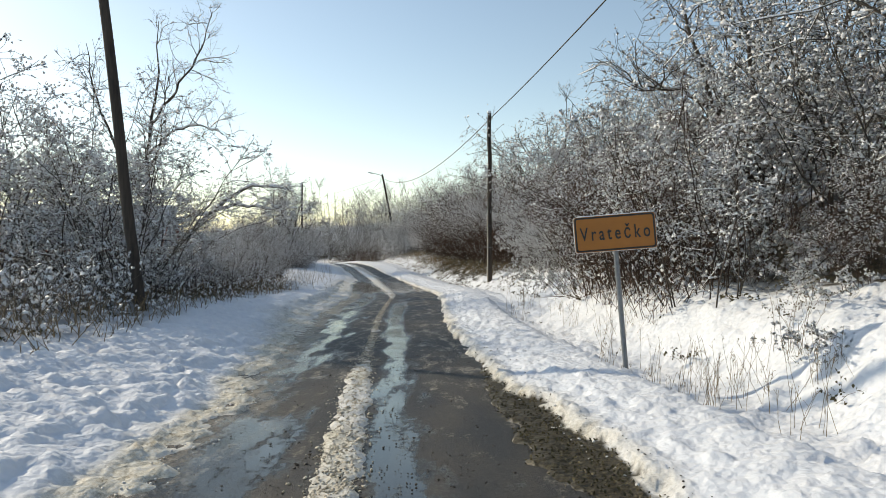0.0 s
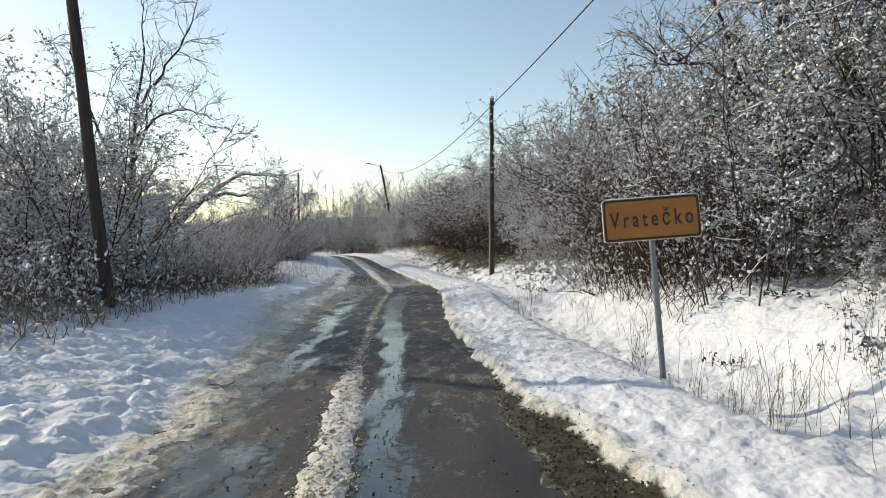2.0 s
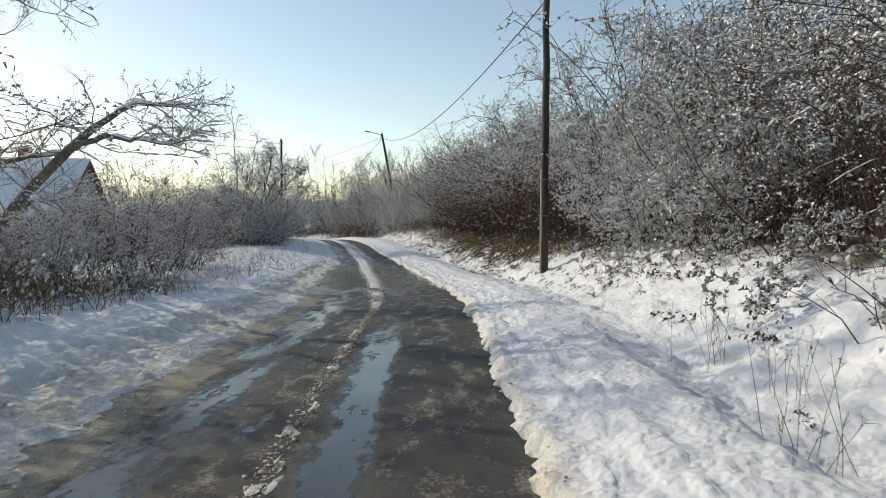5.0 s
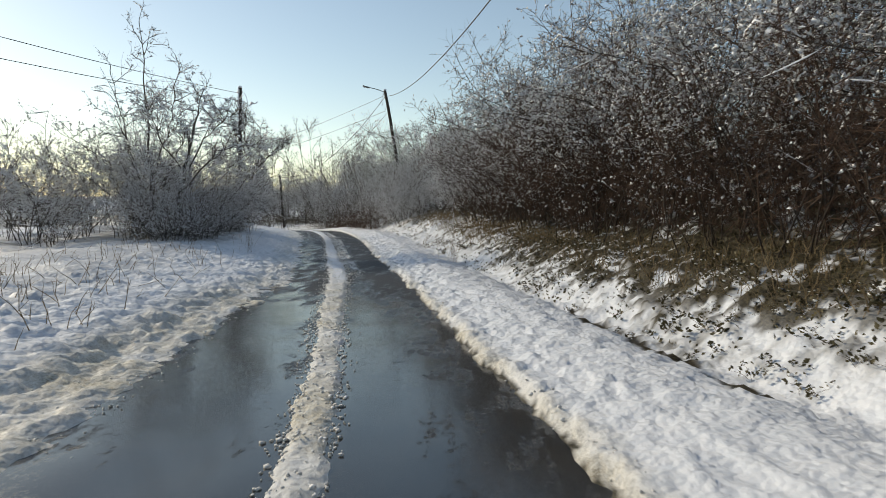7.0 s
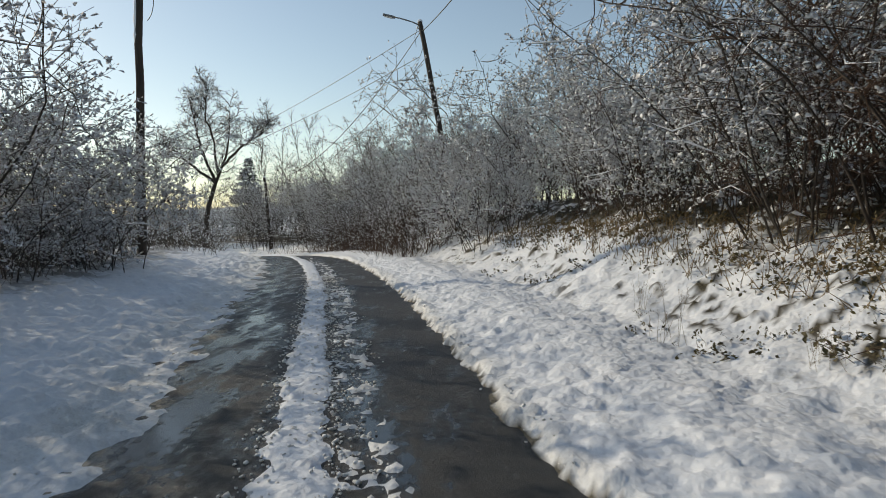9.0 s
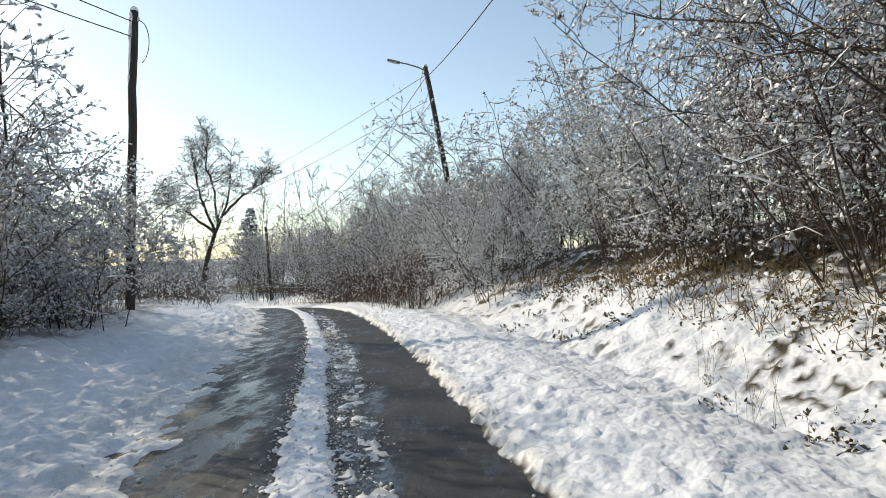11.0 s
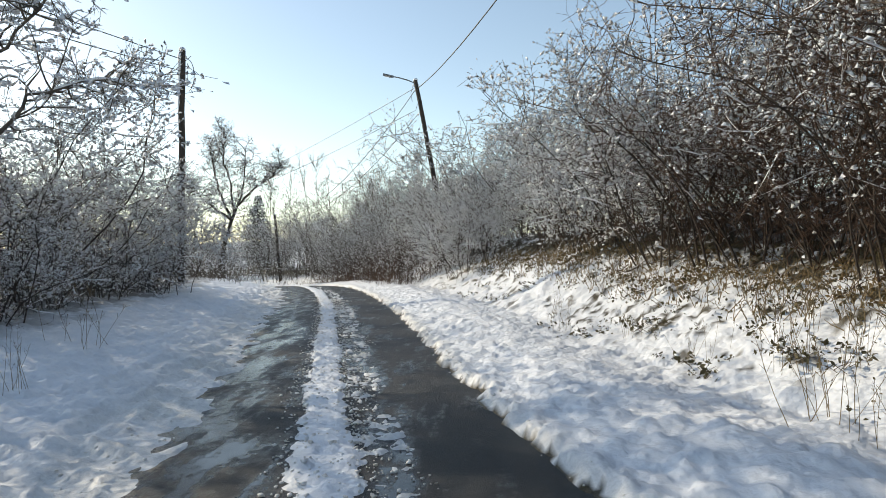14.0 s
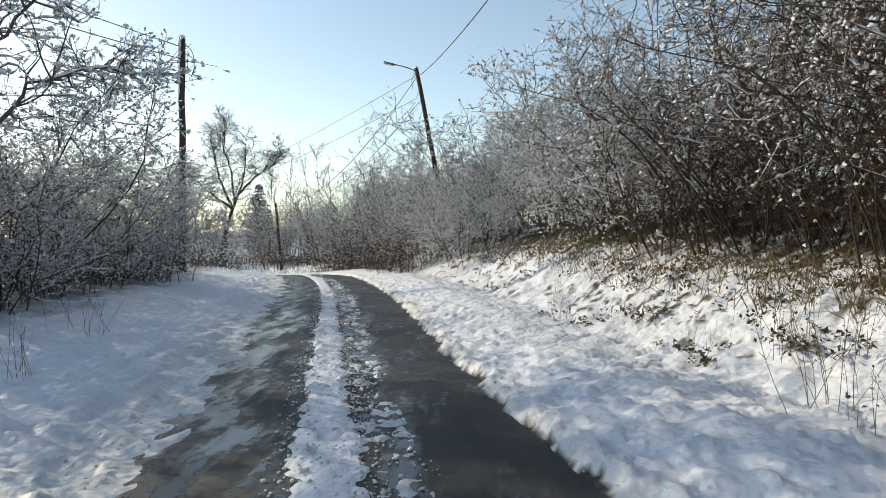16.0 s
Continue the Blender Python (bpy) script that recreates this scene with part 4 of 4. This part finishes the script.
make_tree("tree", "leafless round-crowned tree at the crest, its branches lined with snow",
          [([(-21.9, 85, gz(-21.9, 85)), (-21.7, 85, 2.5), (-21.1, 85, 4.2), (-20.4, 85, 6.0), (-20.2, 85, 9.0)], 0.19, 0.05),
           ([(-21.2, 85, 4.0), (-22.6, 85, 5.0), (-23.6, 84.8, 5.9), (-24.4, 84.6, 6.3)], 0.10, 0.03),
           ([(-21.2, 85, 4.1), (-22.0, 85, 5.8), (-22.6, 85.2, 7.8), (-22.8, 85.3, 9.4)], 0.10, 0.03),
           ([(-20.8, 85, 5.0), (-19.6, 85, 6.2), (-18.4, 85, 6.9), (-17.6, 85, 7.9)], 0.09, 0.03),
           ([(-21.0, 85, 4.6), (-21.0, 84.4, 6.5), (-21.4, 84, 8.4), (-21.2, 83.8, 9.8)], 0.08, 0.03)], 24, 1.8, 9, 33, 1.0, 0.12, None, 0.2, True, 1.5)
make_tree("tree", "slender leafless tree dusted with snow on the hillside",
          [([(7.6, 38, gz(7.6, 38)), (7.6, 38, 5), (7.7, 38, 8), (7.8, 38, 11)], 0.11, 0.02),
           ([(7.6, 38, 4.6), (6.9, 38, 6.5), (6.5, 38, 9.6)], 0.06, 0.02),
           ([(7.6, 38, 5.2), (8.6, 38, 6.8), (9.2, 38, 9.5)], 0.06, 0.02)], 10, 1.9, 5, 34, 0.6, 0.07, GREY)
make_tree("tree", "leafless tree with wiry snow-dusted branches",
          [([(8.4, 14.5, gz(8.4, 14.5)), (8.3, 14.5, 4), (8.0, 14.4, 6.5), (7.6, 14.3, 9.5)], 0.12, 0.03),
           ([(8.3, 14.5, 3.4), (7.2, 14.2, 5.0), (6.4, 14.0, 7.4), (6.1, 13.9, 9)], 0.07, 0.02),
           ([(8.4, 14.5, 3.6), (9.4, 14.4, 5.2), (10.2, 14.3, 7.6), (10.6, 14.3, 9)], 0.07, 0.02),
           ([(8.2, 14.5, 4.5), (7.0, 13.5, 5.0), (5.6, 12.6, 5.4), (4.6, 12.0, 5.3)], 0.05, 0.02)], 10, 2.2, 6, 35, 0.6, 0.08)
make_tree("tree", "tall young leafless tree with snow on its twigs",
          [([(-14.0, 52.0, gz(-14.0, 52.0)), (-14.0, 52, 3.0), (-14.1, 52, 5.5), (-14.4, 52, 8.8)], 0.07, 0.02),
           ([(-14.0, 52, 1.6), (-14.8, 52, 3.6), (-15.6, 52, 6.8)], 0.035, 0.015),
           ([(-14.0, 52, 2.4), (-13.2, 51.8, 4.4), (-12.6, 51.7, 7.0)], 0.035, 0.015),
           ([(-14.0, 52, 1.2), (-13.2, 51.6, 2.6), (-12.2, 51.4, 4.6)], 0.03, 0.012)], 14, 1.6, 6, 36, 1.0, 0.05, GREY)
make_tree("tree", "snow-laden tree overhanging the verge",
          [([(-12.4, 51.0, gz(-12.4, 51.0)), (-12.3, 51.0, 2.4), (-11.9, 51.0, 4.0), (-11.4, 51.0, 6.0)], 0.10, 0.03),
           ([(-12.2, 51.0, 2.2), (-11.3, 51.1, 3.4), (-10.4, 51.3, 3.9), (-9.6, 51.5, 3.95)], 0.035, 0.015),
           ([(-12.0, 51.0, 3.0), (-11.2, 50.8, 4.2), (-10.4, 50.6, 4.9), (-9.9, 50.5, 5.0)], 0.03, 0.012),
           ([(-12.2, 51.0, 2.8), (-12.9, 50.6, 4.0), (-13.3, 50.3, 5.4)], 0.03, 0.012)], 18, 1.3, 6, 37, 1.0, 0.07, GREY, 0.5)


def make_spruce(x, y, height, label):
    """Whorls of drooping boughs round a trunk, with snow on them."""
    r = np.random.default_rng(int(height * 10))
    root = tagged(new("spruce"), label, "tree")
    root.location = (x, y, gz(x, y))
    part("trunk", round_bar([(0, 0, 0), (0, 0, height * 0.5), (0, 0, height)], [0.16, 0.09, 0.02], 8), BARK, root)
    n = 240
    z = height * (0.10 + 0.88 * r.random(n) ** 1.2)
    a = r.random(n) * 2 * math.pi
    way = np.stack([np.cos(a), np.sin(a), 0.25 + 0 * a], -1)
    boughs = strands(r, np.stack([0 * a, 0 * a, z], -1), way, (height - z) * 0.40 + 0.15, 4, 0.08, -0.12)
    sprigs = shoots(r, boughs, 8, 0.1, 1.0, 0.42, 2, 0.7, -0.2, 0.1, -0.08)
    tagged(child("foliage", mesh_of("foliage", *joined([tubes(boughs, taper(boughs, 0.07, 0.03)), tubes(sprigs, taper(sprigs, 0.06, 0.02))]), NEEDLE), root), kind="stuff")
    tagged(child("snow_load", mesh_of("snow_load", *joined([snow_on(r, boughs, 0.9, 0.08, 3), specks(r, sprigs, 0.9, 0.35, 0.06)]), LOAD), root), kind="stuff")


make_spruce(-30.9, 118, 9.0, "dark spruce lightly covered with snow beyond the crest")

# ---- woods on the hillside and far off ----
def make_woods(name, label, places, seed, height, per=7, twigs=3):
    r = np.random.default_rng(seed)
    p = np.array([(x, y, gz(x, y)) for x, y in places])
    k = len(p)
    l0 = strands(r, p, np.tile((0, 0, 1.0), (k, 1)) + 0.12 * r.normal(size=(k, 3)), height * (0.7 + 0.6 * r.random(k)), 5, 0.05)
    l1 = shoots(r, l0, per, 0.15, 1.0, height * 0.34, 4, 0.8, 0.45, 0.12)
    l2 = shoots(r, l1, twigs, 0.2, 1.0, height * 0.17, 3, 0.8, 0.35, 0.12)
    root = tagged(new(name), label, "woods", kind="stuff")
    tagged(child("branchwork", mesh_of("branchwork", *joined([tubes(l0, taper(l0, 0.07, 0.008)), tubes(l1, taper(l1, 0.03, 0.010)), tubes(l2, taper(l2, 0.016, 0.008))]), GREY), root), kind="stuff")
    tagged(child("snow_load", mesh_of("snow_load", *joined([snow_on(r, l1, 0.6, 0.05, 3), specks(r, l2, 0.9, 0.35, 0.05)]), LOAD), root), kind="stuff")


r = np.random.default_rng(41)
spots = []
while len(spots) < 210:
    y = r.uniform(5, 130)
    spots.append((float(road_x(min(y, 85))) + 13 + 55 * r.random() ** 1.4, y))
make_woods("hillside_woods", "grey leafless woods dusted with snow on the hillside", spots, 42, 7.0)
spots = [(-28 + 60 * r.random() ** 1.2, 112 + 55 * r.random()) for _ in range(150)]
make_woods("distant_woods", "tall grey leafless woods frosted white beyond the bend", spots, 44, 10.0, 12, 4)
spots = [(-30 - 60 * r.random() ** 1.3, 62 + 70 * r.random()) for _ in range(190)]
spots += [(-38 - 40 * r.random(), 25 + 40 * r.random()) for _ in range(70)]
make_woods("distant_woods", "hazy leafless woods beyond the fields", spots, 43, 6.5, 6, 3)


# ---- undergrowth ----
def undergrowth(name, label, n, area, material, seed, tall, kids=3, snow=0.0, lean=0.35):
    r = np.random.default_rng(seed)
    y = area[2] + (area[3] - area[2]) * r.random(n)
    x = road_x(y) + area[0] + (area[1] - area[0]) * r.random(n)
    p = np.stack([x, y, ground_z(x, y) - 0.05], -1)
    way = np.tile((0, 0, 1.0), (n, 1)) + lean * r.normal(size=(n, 3))
    l0 = strands(r, p, way, tall * (0.35 + 0.9 * r.random(n)), 4, 0.16, -0.03)
    l1 = shoots(r, l0, kids, 0.2, 1.0, tall * 0.4, 3, 0.8, 0.2, 0.2)
    root = tagged(new(name), label, "undergrowth", kind="stuff")
    tagged(child("stalkwork", mesh_of("stalkwork", *joined([tubes(l0, taper(l0, 0.008, 0.003)), tubes(l1, taper(l1, 0.004, 0.002))]), material), root), kind="stuff")
    if snow:
        tagged(child("snow_load", mesh_of("snow_load", *specks(r, l1, min(1, snow * 2), 0.14, 0.02), LOAD), root), kind="stuff")


undergrowth("brushwood", "tangled dark brown brushwood at the foot of the shrubs", 2000, (4.7, 6.6, 10, 62), RUST, 51, 1.7, 2, 0.15)
undergrowth("brushwood", "dark brown brushwood at the edge of the thicket near the sign", 500, (3.1, 5.0, 9.5, 17), RUST, 50, 1.1, 2, 0.4)
undergrowth("brushwood", "tangled brown brushwood with some snow beside the shrubs", 900, (-8.8, -6.2, 6, 24), GREY, 52, 1.0, 3, 0.5)
undergrowth("brushwood", "tangled brown brushwood along the verge", 800, (-9.0, -6.4, 48, 63), GREY, 53, 1.3, 3, 0.5)
undergrowth("brushwood", "brown brushwood lining the road past the crest", 700, (0.7, 3.6, 66, 82), RUST, 59, 1.9, 2, 0.25)
undergrowth("brushwood", "low brown brushwood past the crest on the field side", 450, (-10, -4.6, 66, 80), GREY, 60, 1.2, 2, 0.4)
undergrowth("brushwood", "frosted brushwood beyond the crest", 600, (1.2, 9, 74, 93), TWIG, 57, 3.2, 3, 0.4)
undergrowth("brushwood", "frosted low brushwood on the field side of the bend", 900, (-24, -5.0, 66, 84), TWIG, 58, 1.6, 3, 0.4)
undergrowth("dry_grass", "tufts of dry yellowish grass along the thicket", 2600, (3.2, 4.6, 30, 64), STRAW, 54, 0.34, 1)
undergrowth("dry_grass", "dry brown grass under the shrubs", 900, (-7.2, -5.4, 6, 24), STRAW, 55, 0.45, 1, 0.2)
undergrowth("dry_grass", "sparse dry stalks in the open snow", 260, (-9, -4.6, 26, 46), STRAW, 56, 0.5, 1)


def leaf_litter(label, n, area, seed, size=0.035, on_earth=False, material=None):
    r = np.random.default_rng(seed)
    y = area[2] + (area[3] - area[2]) * r.random(n)
    v = area[0] + (area[1] - area[0]) * r.random(n)
    x = road_x(y) + v
    keep = fbm(x * 1.4, y * 1.4, 3, 15) + 0.12 * r.normal(size=n) > 0.5
    if on_earth:
        keep = snow_cover(x, y, v)[2] > 0.6
    x, y = x[keep], y[keep]
    at = np.stack([x, y, ground_z(x, y) + size * (0.8 + 2 * r.random(len(x)))], -1)
    tagged(new("leaf_litter", mesh_of("leaf_litter", *leaf_bits(r, at, size), material or LEAF)), label, "leaves", kind="stuff")


leaf_litter("withered brown-green leaves at the foot of the thicket", 9000, (3.1, 5.4, 30, 64), 91, 0.026)
leaf_litter("tawny withered leaves under the edge of the thicket", 5000, (3.7, 5.0, 44, 62), 95, 0.03, False, OCHRE)
leaf_litter("withered ground cover of brown and green leaves on the bank", 3000, (2.2, 4.6, 32, 47), 94, 0.03)
leaf_litter("dead leaves and moss on the bare earth by the road", 4500, (-0.5, 0.7, 2.2, 9), 92, 0.013, True)
# Leaves added over brown ground that stands in for a dashboard reflection.
leaf_litter("dead leaves under the roadside shrubs", 3500, (-8, -5.9, 6, 24), 93, 0.026)


def make_weed(seed, label):
    r = np.random.default_rng(seed)
    root = tagged(new("dry_weed"), label, "weed")
    n = 11
    p = np.stack([0.22 * r.normal(size=n), 0.22 * r.normal(size=n), -0.05 + 0 * r.random(n)], -1)
    l0 = strands(r, p, np.tile((0, 0, 1.0), (n, 1)) + 0.22 * r.normal(size=(n, 3)), 0.5 + 0.8 * r.random(n), 6, 0.07)
    l1 = shoots(r, l0, 4, 0.45, 1.0, 0.16, 3, 0.7, 0.4)
    for line in l0:
        child("stalk", mesh_of("stalk", *one_tube(line, 0.0045, 0.002, 3), STRAW), root)
    tagged(child("seed_fluff", mesh_of("seed_fluff", *joined([tubes(l1, taper(l1, 0.003, 0.0015)), leaf_bits(r, l1[:, -1][r.random(len(l1)) < 0.5], 0.014)]), STRAW), root), kind="stuff")
    return root


WEEDS = [make_weed(61, "clump of tall dry brown weed stalks standing in snow"), make_weed(62, "thin dry weed stalks with withered heads in snow")]
spots = [(3.35, 6.9), (3.0, 7.2), (3.6, 6.5), (3.9, 6.1), (4.2, 5.9), (3.7, 5.7), (4.4, 6.5), (4.0, 7.0), (3.5, 6.0), (4.7, 5.6), (4.3, 5.0), (4.9, 6.2), (4.0, 10.5),
         (3.6, 12.8), (2.6, 15.3), (3.1, 16.4), (3.4, 14.3), (2.9, 18), (2.0, 33.8), (1.6, 36.0), (0.9, 40), (-1.1, 47.4), (-1.5, 47.9), (-1.9, 47.0), (-1.2, 48.4), (-2.4, 50.6),
         (-2.0, 48.9), (-2.9, 53.5), (-0.9, 46.6), (-1.6, 46.3), (-3.0, 52.2), (-0.6, 47.8), (-9.3, 36.5), (-9.9, 38.2), (-8.9, 35.2), (-8.6, 47.6), (-9.4, 50)]
for i, (x, y) in enumerate(spots):
    tagged(place(WEEDS[i % 2], x, y, random.uniform(0, 360), random.uniform(0.45, 0.85), 0.02), group="dry weeds on the verges")


def make_bramble(seed, label):
    r = np.random.default_rng(seed)
    root = tagged(new("bramble"), label, "bramble")
    n = 7
    p = np.stack([0.15 * r.normal(size=n), 0.15 * r.normal(size=n), -0.03 + 0 * r.random(n)], -1)
    l0 = strands(r, p, np.tile((0, 0, 0.6), (n, 1)) + 0.7 * r.normal(size=(n, 3)) * np.array([1, 1, 0.2]), 0.25 + 0.35 * r.random(n), 5, 0.15, -0.12)
    for line in l0:
        child("stem", mesh_of("stem", *one_tube(line, 0.005, 0.002, 3), RUST), root)
    at = l0[:, 1:].reshape(-1, 3) + 0.04 * r.normal(size=(n * 4, 3))
    tagged(child("foliage", mesh_of("foliage", *leaf_bits(r, np.concatenate([at, at + 0.03]), 0.04), LEAF), root, "dark withered leaves"), kind="stuff")
    some = at[r.random(len(at)) < 0.35]
    tagged(child("snow_load", mesh_of("snow_load", *lumps(r, some + [0, 0, 0.02], 0.022), LOAD), root), kind="stuff")
    return root


BRAMBLES = [make_bramble(71, "withered bramble shoots poking out of the snow"), make_bramble(72, "dark brown-green bramble leaves in the snow")]
r = np.random.default_rng(73)
for i in range(190):
    y = r.uniform(30, 46) if i < 80 else r.uniform(30, 62) if i < 160 else r.uniform(5, 30)
    v = 2.1 + 2.0 * r.random() ** 0.8
    tagged(place(BRAMBLES[i % 2], float(road_x(y)) + v, y, r.uniform(0, 360), r.uniform(0.3, 0.8), 0.02), group="brambles on the bank")
for k in WEEDS + BRAMBLES:
    remove(k)

# ---- slush crumbs and grit on the road ----
def scatter(name, label, n, pick, size, material, seed, category):
    r = np.random.default_rng(seed)
    v, y = pick(r, n)
    x = road_x(y) + v
    z = np.maximum(ground_z(x, y), road_z(y)) + size * 0.15
    tagged(new(name, mesh_of(name, *lumps(r, np.stack([x, y, z], -1), size), material)), label, category, kind="stuff")


def ridge_places(r, n):
    y = 25 + 37 * r.random(n) ** 0.9
    w = ridge_w(y)
    edge = np.where(r.random(n) < 0.5, -1, 1) * w * (0.72 + 0.24 * r.normal(size=n))
    thin = step(8, 10, y) * (1 - step(26, 30, y))
    return ridge_v(y) - 0.08 + np.where(r.random(n) < 0.7, edge, w * r.normal(size=n) * 0.5) * (1 - 0.3 * thin), y


def near_ridge_places(r, n):
    y = 2.0 + 25 * r.random(n) ** 2.6
    thin = step(8, 10, y) * (1 - step(25, 28, y))
    return ridge_v(y) - 0.08 + ridge_w(y) * 0.42 * r.normal(size=n) * (1 - 0.25 * thin), y


def flung_places(r, n):
    y = 43 + 19 * r.random(n)
    return ridge_v(y) + 0.15 + 0.42 * r.random(n) ** 1.4 * (0.6 + 0.8 * vnoise(y * 2.5, 0 * y)), y


def edge_places(r, n):
    y = 2.5 + 60 * r.random(n)
    return np.where(r.random(n) < 0.7, left_edge(y) - 0.12 + 0.16 * r.normal(size=n), 0.09 + 0.06 * r.normal(size=n)), y


scatter("slush_crumbs", "crumbly grey-white slush along the ridge between the ruts", 4000, ridge_places, 0.012, SLUSH, 81, "slush")
scatter("slush_crumbs", "tan gritty slush along the near ridge", 5000, near_ridge_places, 0.010, DIRTY, 85, "slush")
scatter("slush_crumbs", "crumbs of slush flung beside the ridge", 1200, flung_places, 0.010, SLUSH, 83, "slush")
scatter("slush_crumbs", "crumbs of slush along the road's edges", 1600, edge_places, 0.011, SLUSH, 84, "slush")
scatter("grit", "dark grit and small stones on the wet road", 2600, lambda r, n: (-3.4 * r.random(n) + 0.4, 2.2 + 12 * r.random(n) ** 1.6), 0.006, BARK, 82, "grit")


# ---- houses ----
def make_house(x, y, turn, size, wall, roof_h, label, z0, walls=None):
    w, d, h = size
    root = tagged(new("house"), label, "house")
    root.matrix_world = pose(x, y, z0, 0, 0, turn)
    bm = box((w, d, h), (0, 0, h / 2), 0.02)
    top = [bm.verts.new(p) for p in ((-w / 2, -d / 2, h), (-w / 2, d / 2, h), (-w / 2, 0, h + roof_h), (w / 2, -d / 2, h), (w / 2, d / 2, h), (w / 2, 0, h + roof_h))]
    for f in ((0, 1, 2), (3, 5, 4), (0, 2, 5, 3), (1, 4, 5, 2)):
        bm.faces.new([top[i] for i in f])
    part("wall", bm, walls or PLASTER, root)
    run = math.hypot(d / 2 + 0.4, roof_h * (d / 2 + 0.4) / (d / 2))
    ang = math.degrees(math.atan2(roof_h, d / 2))
    for s in (-1, 1):
        mid = (0, s * (d / 4 + 0.2), h + roof_h / 2 - 0.2 * roof_h / (d / 2) + 0.06)
        slope = part("roof", box((w + 0.6, run, 0.12), mid, 0.02, pose(0, 0, 0, -s * ang, 0, 0)), BRICK, root, "red tiled roof slope")
        part("snow_layer", box((w + 0.56, run - 0.06, 0.16), (mid[0], mid[1], mid[2] + 0.15), 0.06, pose(0, 0, 0, -s * ang, 0, 0)), LOAD, slope, "thick white snow")
    part("chimney", box((0.5, 0.5, 1.2), (w * 0.2, 0.3, h + roof_h + 0.2), 0.02), BRICK, root)
    for i in range(max(1, int(w // 3))):
        win = part("window", box((0.9, 0.06, 1.1), (-w / 2 + (i + 0.5) * w / max(1, int(w // 3)), -d / 2 - 0.02, h * 0.55), 0.01), WHITE, root)
        part("pane", box((0.74, 0.03, 0.94), (-w / 2 + (i + 0.5) * w / max(1, int(w // 3)), -d / 2 - 0.045, h * 0.55)), PANE, win)


make_house(-23.6, 42.5, 12, (9.5, 7, 2.8), PLASTER, 2.7, "low house with a snow-covered roof behind the trees", float(ground_z(-23.6, 42.5)) - 0.3)
make_house(13.2, 42, 20, (3.0, 2.6, 1.6), BRICK, 1.0, "small brick hut with a snowy roof on the hillside", float(ground_z(13.2, 42)) - 0.2, BRICK)
